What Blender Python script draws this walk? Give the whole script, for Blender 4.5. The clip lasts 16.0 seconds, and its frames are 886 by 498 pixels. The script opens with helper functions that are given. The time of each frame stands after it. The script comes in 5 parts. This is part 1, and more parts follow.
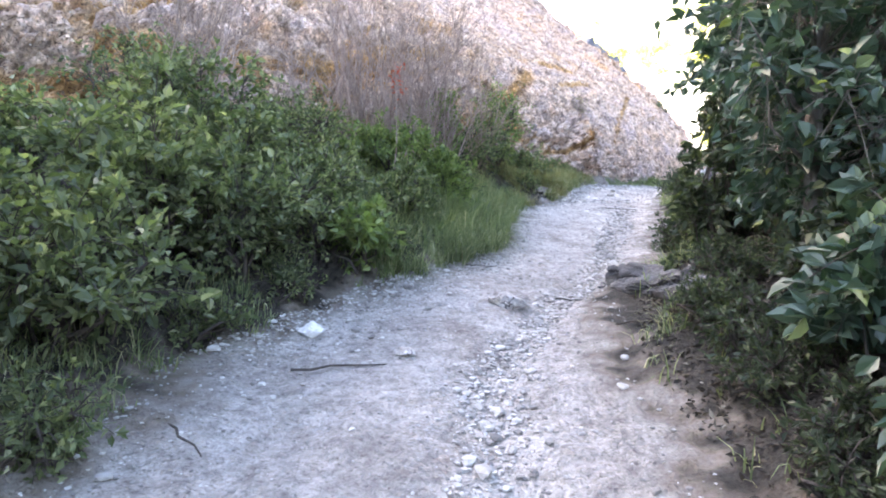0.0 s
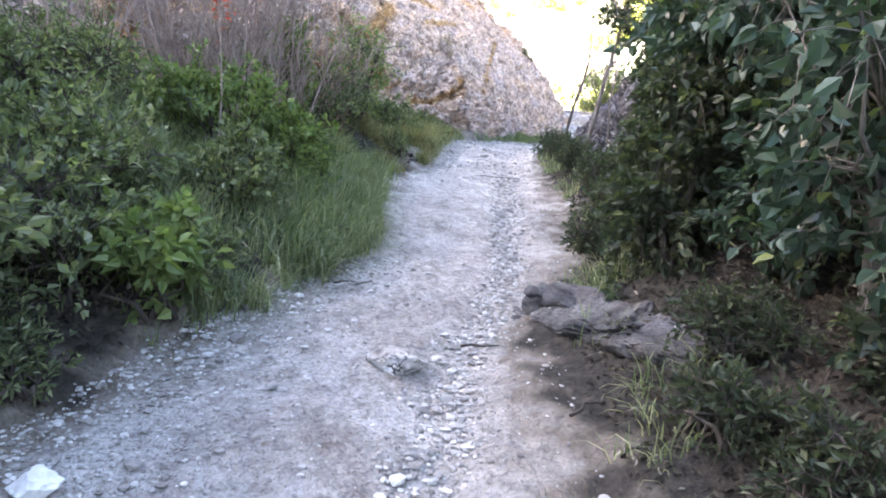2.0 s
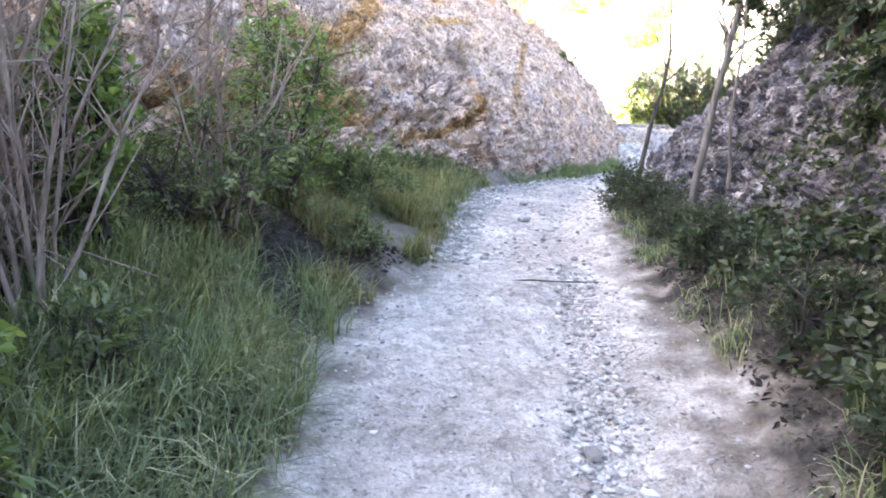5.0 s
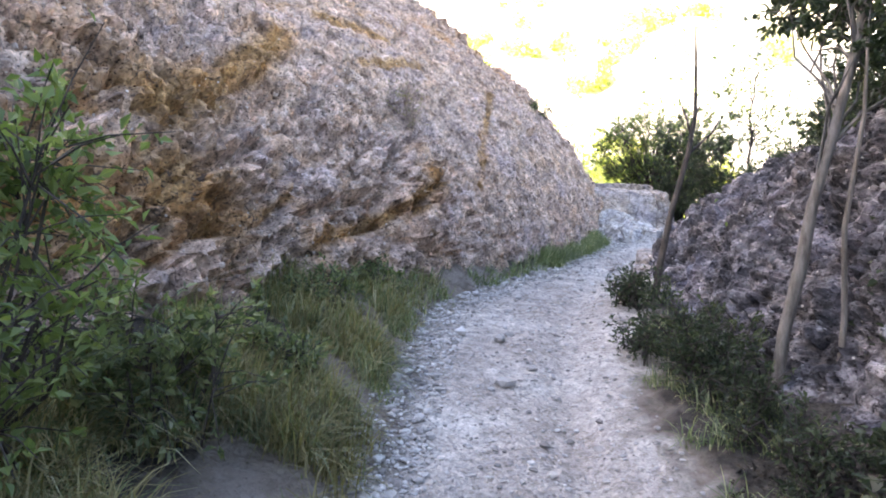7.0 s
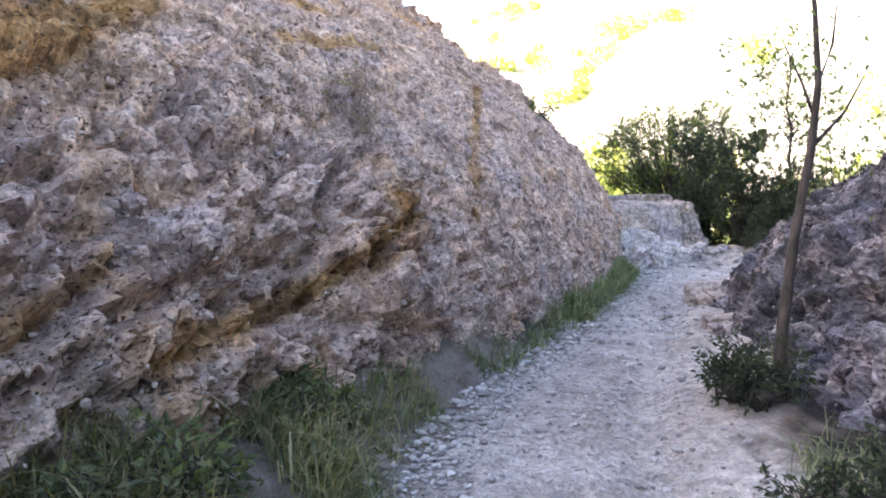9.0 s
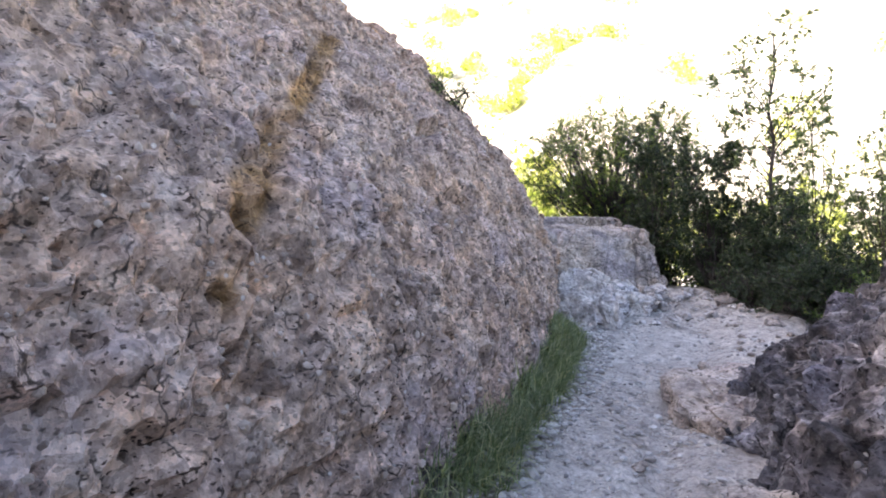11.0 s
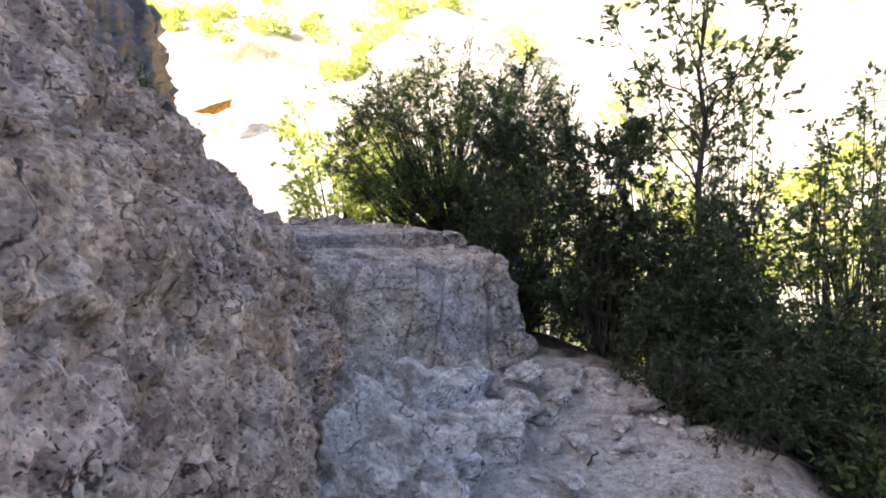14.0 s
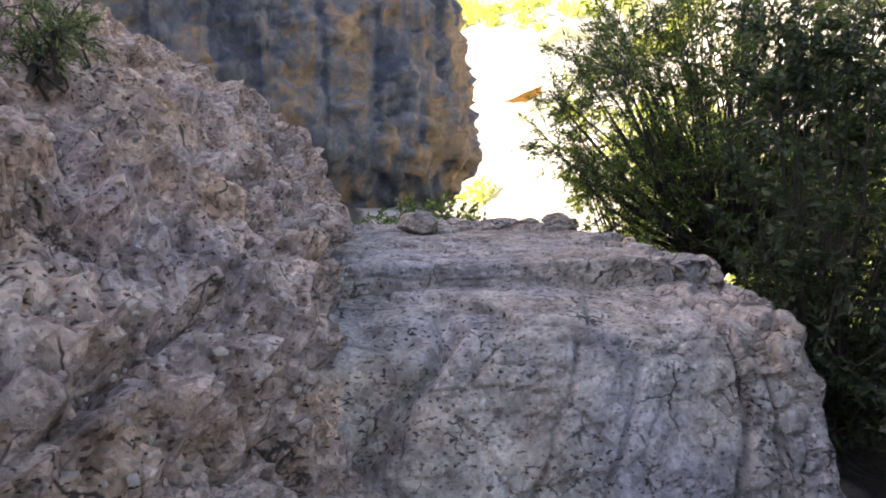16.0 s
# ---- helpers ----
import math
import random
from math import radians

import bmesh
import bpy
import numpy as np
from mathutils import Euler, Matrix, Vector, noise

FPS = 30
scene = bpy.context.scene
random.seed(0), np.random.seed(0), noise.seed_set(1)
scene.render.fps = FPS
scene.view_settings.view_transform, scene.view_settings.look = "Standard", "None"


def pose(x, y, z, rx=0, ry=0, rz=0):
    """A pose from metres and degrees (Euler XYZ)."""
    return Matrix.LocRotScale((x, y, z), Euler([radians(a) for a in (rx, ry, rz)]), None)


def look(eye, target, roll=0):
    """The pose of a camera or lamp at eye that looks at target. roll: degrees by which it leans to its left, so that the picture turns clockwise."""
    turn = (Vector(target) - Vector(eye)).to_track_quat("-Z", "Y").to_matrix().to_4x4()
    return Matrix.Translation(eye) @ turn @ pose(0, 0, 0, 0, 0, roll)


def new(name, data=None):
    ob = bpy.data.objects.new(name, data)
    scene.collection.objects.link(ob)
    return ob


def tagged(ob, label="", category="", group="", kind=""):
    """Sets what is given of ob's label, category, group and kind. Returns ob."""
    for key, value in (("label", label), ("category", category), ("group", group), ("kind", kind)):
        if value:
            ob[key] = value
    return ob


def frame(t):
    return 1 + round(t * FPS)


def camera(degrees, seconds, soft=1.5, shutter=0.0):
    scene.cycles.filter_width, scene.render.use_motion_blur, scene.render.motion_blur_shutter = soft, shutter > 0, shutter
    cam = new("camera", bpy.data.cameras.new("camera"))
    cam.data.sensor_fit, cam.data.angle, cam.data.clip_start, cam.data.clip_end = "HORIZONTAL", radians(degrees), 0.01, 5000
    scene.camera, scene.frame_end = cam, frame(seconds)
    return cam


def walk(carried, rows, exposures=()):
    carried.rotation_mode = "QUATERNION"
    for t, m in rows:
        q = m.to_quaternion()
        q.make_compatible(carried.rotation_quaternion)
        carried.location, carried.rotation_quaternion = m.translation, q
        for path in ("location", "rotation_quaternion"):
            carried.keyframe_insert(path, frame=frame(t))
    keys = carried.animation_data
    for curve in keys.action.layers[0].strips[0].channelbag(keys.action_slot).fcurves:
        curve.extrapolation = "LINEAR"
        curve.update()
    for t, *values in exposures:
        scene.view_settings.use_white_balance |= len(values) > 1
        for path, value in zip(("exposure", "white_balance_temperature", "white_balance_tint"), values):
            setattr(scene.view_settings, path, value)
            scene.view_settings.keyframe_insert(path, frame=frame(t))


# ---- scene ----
cam = camera(70.5, 16.0, soft=1.9)
METRES, EYE, TILT, LEAN, TURN = 19.0, 1.5, -3.0, -2.5, 0.0
ROWS = [
    (0.0, 0.0, 0.0, 0.0, 0.0, 0.0, -0.0),
    (0.5, -0.0047, 0.0191, 0.0071, -0.13, 2.07, -2.76),
    (1.0, -0.0055, 0.0376, 0.012, -4.92, 2.06, 0.49),
    (1.5, -0.0054, 0.0567, 0.0152, -8.04, 0.61, 0.78),
    (2.0, -0.0016, 0.0843, 0.0226, -13.88, -5.52, -1.11),
    (2.5, 0.01, 0.1169, 0.0281, -10.4, -6.41, 2.68),
    (3.0, 0.0195, 0.1463, 0.0325, -9.83, -8.19, 2.36),
    (3.5, 0.0303, 0.1757, 0.0398, -11.22, -9.16, 3.11),
    (4.0, 0.0398, 0.2043, 0.0478, -11.4, -8.59, 6.03),
    (4.5, 0.047, 0.2374, 0.0537, -10.24, -6.04, 3.24),
    (7.0, 0.0862, 0.3927, 0.0959, -15.13, -1.08, 2.34),
    (7.5, 0.0992, 0.4196, 0.103, -20.84, -0.64, 5.35),
    (8.0, 0.1022, 0.4448, 0.104, -15.63, 0.47, 5.15),
    (10.5, 0.1724, 0.5969, 0.1231, -18.68, 0.59, 6.67),
    (11.0, 0.1927, 0.6248, 0.1272, -22.56, 0.42, 4.25),
    (11.5, 0.214, 0.65, 0.1323, -24.24, -0.28, 7.95),
    (12.0, 0.2329, 0.6796, 0.1356, -25.38, -1.54, 9.75),
    (12.5, 0.2565, 0.7017, 0.1408, -29.15, -2.03, 7.52),
    (13.0, 0.2739, 0.7268, 0.1421, -25.98, -1.94, 5.47),
    (13.5, 0.295, 0.7507, 0.148, -34.08, -2.21, 1.56),
    (14.0, 0.312, 0.7744, 0.1527, -36.71, -3.19, 3.47),
    (14.5, 0.3302, 0.7999, 0.1574, -33.26, -4.1, 3.98),
    (15.0, 0.3542, 0.8182, 0.1604, -29.23, -3.62, 7.57),
    (15.5, 0.3778, 0.837, 0.1583, -19.9, -2.52, 6.42),
    (16.0, 0.4019, 0.8576, 0.1579, -8.68, -2.89, 3.54),
]
walk(cam, [(t, pose(0, 0, EYE, TILT, LEAN, TURN) @ pose(METRES * x, METRES * y, METRES * z, 90 + pitch, roll, yaw)) for t, x, y, z, yaw, pitch, roll in ROWS],
     [(0.0, 3.52, 6900, 16), (2.0, 3.42, 6900, 16), (4.7, 3.52, 6900, 16), (7.0, 2.78, 6900, 17), (8.0, 2.6, 6900, 18), (10.5, 2.3, 6900, 19), (14.0, 1.52, 6900, 19), (15.3, 1.5, 7000, 20), (16.0, 1.74, 7100, 20)])

# ---- light ----
world = bpy.data.worlds.new("sky")
world.use_nodes = True
scene.world = world
SUN_AZ, SUN_EL = radians(290), radians(28)
sky = world.node_tree.nodes.new("ShaderNodeTexSky")
sky.sky_type, sky.sun_disc = "NISHITA", False
sky.sun_elevation, sky.sun_rotation = SUN_EL, SUN_AZ
sky.air_density, sky.dust_density, sky.ozone_density = 1.0, 3.0, 1.0
back = world.node_tree.nodes["Background"]
back.inputs["Strength"].default_value = 0.15
world.node_tree.links.new(sky.outputs["Color"], back.inputs["Color"])
to_sun = Vector((math.sin(SUN_AZ) * math.cos(SUN_EL), math.cos(SUN_AZ) * math.cos(SUN_EL), math.sin(SUN_EL)))
lamp = bpy.data.lights.new("sun", "SUN")
lamp.energy, lamp.angle, lamp.color = 5.0, radians(0.5), (1.0, 0.95, 0.86)
new("sun", lamp).matrix_world = look(to_sun * 60, (0, 0, 0))

# ---- noise ----
RNG = np.random.default_rng(7)
PERM = np.tile(RNG.permutation(256), 3)
GRAD = RNG.normal(size=(256, 3))
GRAD /= np.linalg.norm(GRAD, axis=1)[:, None]


def perlin(p):
    p = np.asarray(p, float)
    i = np.floor(p).astype(int)
    f = p - i
    w = f * f * f * (f * (f * 6 - 15) + 10)
    i = i & 255
    out = 0
    for a in (0, 1):
        for b in (0, 1):
            for c in (0, 1):
                g = GRAD[PERM[PERM[PERM[i[..., 0] + a] + i[..., 1] + b] + i[..., 2] + c]]
                d = g[..., 0] * (f[..., 0] - a) + g[..., 1] * (f[..., 1] - b) + g[..., 2] * (f[..., 2] - c)
                wx = w[..., 0] if a else 1 - w[..., 0]
                wy = w[..., 1] if b else 1 - w[..., 1]
                wz = w[..., 2] if c else 1 - w[..., 2]
                out = out + d * wx * wy * wz
    return out


def fbm(p, octaves=4, ridged=False):
    total, amp, p = 0, 1.0, np.asarray(p, float)
    for k in range(octaves):
        n = perlin(p + 17.3 * k)
        total = total + amp * (0.5 - 2 * np.abs(n) if ridged else n)
        amp, p = amp * 0.5, p * 2.03
    return total


def blocks(p, seed=0):
    """Faceted relief: distance to cell walls and a random level per cell."""
    p = np.asarray(p, float)
    i = np.floor(p).astype(int)
    best = np.full(p.shape[:-1], 9.0)
    second = np.full(p.shape[:-1], 9.0)
    level = np.zeros(p.shape[:-1])
    for a in (-1, 0, 1):
        for b in (-1, 0, 1):
            for c in (-1, 0, 1):
                j = i + (a, b, c)
                h = PERM[PERM[PERM[(j[..., 0] + seed) & 255] + (j[..., 1] & 255)] + (j[..., 2] & 255)]
                q = j + 0.5 + 0.62 * GRAD[h]
                d = np.sqrt(((p - q) ** 2).sum(-1))
                near = d < best
                second = np.where(near, best, np.minimum(second, d))
                level = np.where(near, h / 255.0, level)
                best = np.where(near, d, best)
    return level, second - best


# ---- mesh helpers ----
def mesh_of(name, verts, faces, material, smooth=True):
    verts, faces = np.asarray(verts, np.float32).reshape(-1, 3), np.asarray(faces, np.int32)
    k = faces.shape[1]
    me = bpy.data.meshes.new(name)
    me.vertices.add(len(verts))
    me.vertices.foreach_set("co", verts.ravel())
    me.loops.add(faces.size)
    me.loops.foreach_set("vertex_index", faces.ravel())
    me.polygons.add(len(faces))
    me.polygons.foreach_set("loop_start", np.arange(0, faces.size, k, dtype=np.int32))
    me.polygons.foreach_set("loop_total", np.full(len(faces), k, np.int32))
    me.polygons.foreach_set("use_smooth", np.full(len(faces), smooth))
    me.materials.append(material)
    me.update()
    me.validate()
    return me


def grid_faces(nu, nv):
    a = (np.arange(nu - 1)[:, None] * nv + np.arange(nv - 1)[None]).ravel()
    return np.stack([a, a + nv, a + nv + 1, a + 1], 1)


def part(name, me, parent, label=""):
    ob = new(name, me)
    ob.parent = parent
    return tagged(ob, label)


def tube(points, radii, sides=6):
    """Vertices and quads of a tapered round limb along points."""
    pts = np.asarray(points, float)
    t = np.gradient(pts, axis=0)
    t /= np.linalg.norm(t, axis=1)[:, None] + 1e-9
    ref = np.where(np.abs(t[:, 2:3]) > 0.9, (1.0, 0, 0), (0, 0, 1.0))
    u = np.cross(t, ref)
    u /= np.linalg.norm(u, axis=1)[:, None] + 1e-9
    v = np.cross(t, u)
    ang = np.arange(sides) / sides * 2 * np.pi
    r = np.asarray(radii, float)[:, None, None]
    ring = pts[:, None] + r * (np.cos(ang)[None, :, None] * u[:, None] + np.sin(ang)[None, :, None] * v[:, None])
    n = len(pts)
    f = [(i * sides + j, i * sides + (j + 1) % sides, (i + 1) * sides + (j + 1) % sides, (i + 1) * sides + j) for i in range(n - 1) for j in range(sides)]
    return ring.reshape(-1, 3), f


def tubes(name, limbs, material, sides=5):
    vs, fs, k = [], [], 0
    for pts, rad in limbs:
        v, f = tube(pts, rad, sides)
        vs.append(v)
        fs.append(np.asarray(f) + k)
        k += len(v)
    return mesh_of(name, np.concatenate(vs), np.concatenate(fs), material)


def leaves(name, pos, out, size, width, material, rng, curl=0.25, loose=0.8):
    """Many folded leaves with a pointed outline, one at each of pos, growing about the way out."""
    n = len(pos)
    d = out + loose * rng.normal(size=(n, 3))
    d /= np.linalg.norm(d, axis=1)[:, None] + 1e-9
    up = rng.normal(size=(n, 3)) + (0, 0, 0.9)
    side = np.cross(d, up)
    side /= np.linalg.norm(side, axis=1)[:, None] + 1e-9
    nor = np.cross(side, d)
    L = (size * rng.uniform(0.6, 1.25, n))[:, None]
    W = L * width * rng.uniform(0.8, 1.2, (n, 1))
    b = pos
    m1 = pos + d * L * 0.35 - nor * L * 0.04
    m2 = pos + d * L * 0.72 - nor * L * curl * 0.3
    tip = pos + d * L - nor * L * curl
    l1, r1 = m1 + side * W * 0.5 + nor * W * 0.22, m1 - side * W * 0.5 + nor * W * 0.22
    l2, r2 = m2 + side * W * 0.33 + nor * W * 0.12, m2 - side * W * 0.33 + nor * W * 0.12
    V = np.stack([b, l1, l2, tip, r2, r1], 1).reshape(-1, 3)
    base = np.arange(n)[:, None] * 6
    F = np.concatenate([base + (0, 1, 2), base + (0, 2, 3), base + (0, 3, 4), base + (0, 4, 5)])
    if size < 0.052 or size > 0.15:
        V = np.stack([b, l1 * 0.6 + l2 * 0.4, tip, r1 * 0.6 + r2 * 0.4], 1).reshape(-1, 3)
        base = np.arange(n)[:, None] * 4
        F = np.concatenate([base + (0, 1, 2), base + (0, 2, 3)])
    return mesh_of(name, V, F, material, smooth=False)


def blades(name, pos, height, width, lean, material, rng, bias=(0, 0)):
    """Grass: arching tapering strips."""
    n = len(pos)
    a = rng.uniform(0, 2 * np.pi, n)
    bend = (rng.uniform(0.15, 1.3, n) * lean)[:, None]
    way = np.stack([np.cos(a), np.sin(a), np.zeros(n)], 1) + (bias[0], bias[1], 0)
    h = (height * rng.uniform(0.3, 1.25, n))[:, None]
    side = np.stack([-np.sin(a), np.cos(a), np.zeros(n)], 1)
    w0 = width * rng.uniform(0.6, 1.4, (n, 1))
    rows = []
    for f, w in ((0, 1.0), (0.35, 0.9), (0.7, 0.6), (1.0, 0.0)):
        turn = bend * f * 1.25
        c = pos + h * f * (way * np.sin(turn) + np.array((0, 0, 1.0)) * np.cos(turn))
        rows += [c - side * w0 * w / 2, c + side * w0 * w / 2] if w else [c]
    V = np.stack(rows, 1).reshape(-1, 3)
    base = np.arange(n)[:, None] * 7
    F = np.concatenate([base + t for t in ((0, 1, 3), (0, 3, 2), (2, 3, 5), (2, 5, 4), (4, 5, 6))])
    return mesh_of(name, V, F, material, smooth=False)


ICO = bmesh.new()
bmesh.ops.create_icosphere(ICO, subdivisions=2, radius=1.0)
ICO_V = np.array([v.co[:] for v in ICO.verts])
ICO_F = np.array([[v.index for v in f.verts] for f in ICO.faces])
ICO.free()
ICO = bmesh.new()
bmesh.ops.create_icosphere(ICO, subdivisions=1, radius=1.0)
ICO1_V = np.array([v.co[:] for v in ICO.verts])
ICO1_F = np.array([[v.index for v in f.verts] for f in ICO.faces])
ICO.free()


def stone_shape(rng, rough=0.35, fine=True):
    """An angular stone about 1 across: a ball cut by flat planes, then roughened."""
    v = (ICO_V if fine else ICO1_V).copy()
    for _ in range(9 if fine else 5):
        n = rng.normal(size=3)
        n /= np.linalg.norm(n)
        cut = rng.uniform(0.45, 0.85)
        over = v @ n - cut
        v -= np.where(over > 0, over, 0)[:, None] * n
    v += rough * 0.12 * perlin(v * 2.5 + rng.uniform(0, 50, 3))[:, None] * v
    return v * 0.5, (ICO_F if fine else ICO1_F)


def boulder(name, size, rng_seed, material, levels=5, relief=0.12):
    """A fractured boulder with facets and pits."""
    rng = np.random.default_rng(rng_seed)
    bm = bmesh.new()
    bmesh.ops.create_icosphere(bm, subdivisions=levels, radius=1.0)
    v = np.array([q.co[:] for q in bm.verts])
    f = np.array([[q.index for q in g.verts] for g in bm.faces])
    bm.free()
    for _ in range(14):
        n = rng.normal(size=3)
        n /= np.linalg.norm(n)
        over = v @ n - rng.uniform(0.5, 0.85)
        v -= np.where(over > 0, over, 0)[:, None] * n
    o = rng.uniform(0, 90, 3)
    lev, edge = blocks(v * 2.2 + o)
    lev2, edge2 = blocks(v * 5.5 + o, 4)
    v *= (1 + 1.6 * relief * (lev - 0.5) - 0.10 * np.exp(-edge * 14) + 0.7 * relief * (lev2 - 0.5) - 0.04 * np.exp(-edge2 * 12) + relief * 0.5 * fbm(v * 3 + o, 4))[:, None]
    return mesh_of(name, v * np.asarray(size) * 0.5, f, material, smooth=False)


# ---- materials ----
def material(name, rough=0.8):
    m = bpy.data.materials.new(name)
    m.use_nodes = True
    t = m.node_tree
    b = t.nodes["Principled BSDF"]
    b.inputs["Roughness"].default_value = rough
    b.inputs["Specular IOR Level"].default_value = 0.3
    return m, t, b


def node(t, kind, **values):
    n = t.nodes.new(kind)
    for k, v in values.items():
        n.inputs[k].default_value = v
    return n


def ramp(t, source, stops):
    n = t.nodes.new("ShaderNodeValToRGB")
    e = n.color_ramp.elements
    e[0].position, e[0].color = stops[0][0], (*stops[0][1], 1)
    e[1].position, e[1].color = stops[-1][0], (*stops[-1][1], 1)
    for p, c in stops[1:-1]:
        e.new(p).color = (*c, 1)
    t.links.new(source, n.inputs["Fac"])
    return n.outputs["Color"]


def mix(t, fac, a, b, kind="MIX"):
    n = t.nodes.new("ShaderNodeMix")
    n.data_type, n.blend_type = "RGBA", kind
    for socket, v in ((n.inputs[0], fac), (n.inputs[6], a), (n.inputs[7], b)):
        if isinstance(v, (int, float)):
            socket.default_value = v
        elif isinstance(v, tuple):
            socket.default_value = (*v, 1)
        else:
            t.links.new(v, socket)
    return n.outputs[2]


def noise_of(t, scale, detail=6, rough=0.6, stretch=None, warp=0.0):
    c = t.nodes.new("ShaderNodeTexCoord")
    n = node(t, "ShaderNodeTexNoise", Scale=scale, Detail=detail, Roughness=rough, Distortion=warp)
    if stretch:
        mp = t.nodes.new("ShaderNodeMapping")
        mp.inputs["Scale"].default_value = stretch
        t.links.new(c.outputs["Object"], mp.inputs["Vector"])
        t.links.new(mp.outputs["Vector"], n.inputs["Vector"])
    else:
        t.links.new(c.outputs["Object"], n.inputs["Vector"])
    return n.outputs["Fac"]


def cells_of(t, scale, what="Distance", feature="F1"):
    c = t.nodes.new("ShaderNodeTexCoord")
    n = node(t, "ShaderNodeTexVoronoi", Scale=scale)
    n.feature = feature
    t.links.new(c.outputs["Object"], n.inputs["Vector"])
    return n.outputs[what]


def bump(t, b, source, strength, distance, before=None):
    n = node(t, "ShaderNodeBump", Strength=strength, Distance=distance)
    t.links.new(source, n.inputs["Height"])
    if before is not None:
        t.links.new(before, n.inputs["Normal"])
    t.links.new(n.outputs["Normal"], b.inputs["Normal"])
    return n.outputs["Normal"]


def rock_material(name, dark, mid, light, ochre, ochre_from=0.56, pebbles=0.6, scale=1.0, pits=0.8, crack_shade=1.0, blotch=0.8):
    m, t, b = material(name, 0.92)
    base = ramp(t, noise_of(t, 5 * scale, 5, 0.6), [(0.3, dark), (0.5, mid), (0.72, light)])
    stain = ramp(t, noise_of(t, 0.9 * scale, 5, 0.6, (1, 1, 0.6), 0.6), [(ochre_from, (0, 0, 0)), (ochre_from + 0.12, (1, 1, 1))])
    base = mix(t, stain, base, mix(t, 0.5, base, ochre))
    grey = ramp(t, noise_of(t, 1.7 * scale, 4, 0.55), [(0.5, (0, 0, 0)), (0.68, (0.6, 0.6, 0.6))])
    base = mix(t, grey, base, tuple(0.5 * (a + c) * k for a, c, k in zip(mid, light, (0.84, 0.88, 1.06))))
    stone = ramp(t, cells_of(t, 30 * scale, "Color"), [(0.1, (0.42, 0.39, 0.38)), (0.5, (1, 1, 1)), (0.9, (1.5, 1.46, 1.42))])
    base = mix(t, pebbles, base, stone, "MULTIPLY")
    chip = ramp(t, cells_of(t, 75 * scale, "Color"), [(0.12, (0.55, 0.53, 0.52)), (0.5, (1, 1, 1)), (0.92, (1.4, 1.38, 1.35))])
    base = mix(t, pebbles, base, chip, "MULTIPLY")
    # small hollows drawn in colour alone: dark specks for the shade inside them
    pit_shade = ramp(t, noise_of(t, 44 * scale, 2, 0.5, (1, 1, 1.6), 0.1), [(0.345, (0.12, 0.10, 0.095)), (0.40, (1, 1, 1))])
    here = ramp(t, noise_of(t, 2.6 * scale, 4, 0.6), [(0.36, (0.5 * pits,) * 3), (0.58, (min(1.0, 1.2 * pits),) * 3)])
    base = mix(t, here, base, pit_shade, "MULTIPLY")
    patch = ramp(t, noise_of(t, 7 * scale, 5, 0.55, (1, 1, 1.4), 0.2), [(0.34, (0.55, 0.52, 0.52)), (0.5, (1, 1, 1)), (0.68, (1.22, 1.2, 1.18))])
    base = mix(t, blotch, base, patch, "MULTIPLY")
    tone = ramp(t, noise_of(t, 2.1 * scale, 4, 0.6, (1, 1, 1.5), 0.8), [(0.34, (0.74, 0.76, 0.84)), (0.48, (1, 1, 1)), (0.56, (1.06, 1.0, 0.94)), (0.68, (1.16, 1.02, 0.86))])
    base = mix(t, 0.85 * blotch, base, tone, "MULTIPLY")
    attr = t.nodes.new("ShaderNodeAttribute")
    attr.attribute_name = "stain"
    base = mix(t, attr.outputs["Fac"], base, mix(t, 1.0, base, (0.72, 0.575, 0.32), "MULTIPLY"))
    split = cells_of(t, 2.2 * scale, "Distance", "DISTANCE_TO_EDGE")
    warp = t.nodes.new("ShaderNodeVectorMath")
    warp.operation = "ADD"
    wob = node(t, "ShaderNodeTexNoise", Scale=6.0, Detail=5.0)
    where = t.nodes.new("ShaderNodeTexCoord")
    t.links.new(where.outputs["Object"], wob.inputs["Vector"])
    mild = t.nodes.new("ShaderNodeVectorMath")
    mild.operation = "SCALE"
    mild.inputs["Scale"].default_value = 0.22
    t.links.new(wob.outputs["Color"], mild.inputs[0])
    t.links.new(where.outputs["Object"], warp.inputs[0])
    t.links.new(mild.outputs["Vector"], warp.inputs[1])
    t.links.new(warp.outputs["Vector"], split.node.inputs["Vector"])
    # large cracks are colour only, their inner shade painted as dark lines
    gap = ramp(t, split, [(0.004, (crack_shade,) * 3), (0.016, (0, 0, 0))])
    some = ramp(t, noise_of(t, 3.3 * scale, 4, 0.6), [(0.55, (0, 0, 0)), (0.6, (1, 1, 1))])
    base = mix(t, mix(t, 1.0, gap, some, "MULTIPLY"), base, tuple(c * 0.25 for c in dark))
    fine = cells_of(t, 7.5 * scale, "Distance", "DISTANCE_TO_EDGE")
    t.links.new(warp.outputs["Vector"], fine.node.inputs["Vector"])
    # finer network of the same painted crack shade
    gap = ramp(t, fine, [(0.012, (crack_shade,) * 3), (0.045, (0, 0, 0))])
    some = ramp(t, noise_of(t, 5.5 * scale, 4, 0.6), [(0.54, (0, 0, 0)), (0.6, (0.9, 0.9, 0.9))])
    base = mix(t, mix(t, 1.0, gap, some, "MULTIPLY"), base, tuple(c * 0.3 for c in dark))
    bits = ramp(t, cells_of(t, 13 * scale), [(0.08, (1, 1, 1)), (0.13, (0, 0, 0))])
    few = ramp(t, cells_of(t, 13 * scale, "Color"), [(0.66, (0, 0, 0)), (0.70, (0.85, 0.85, 0.85))])
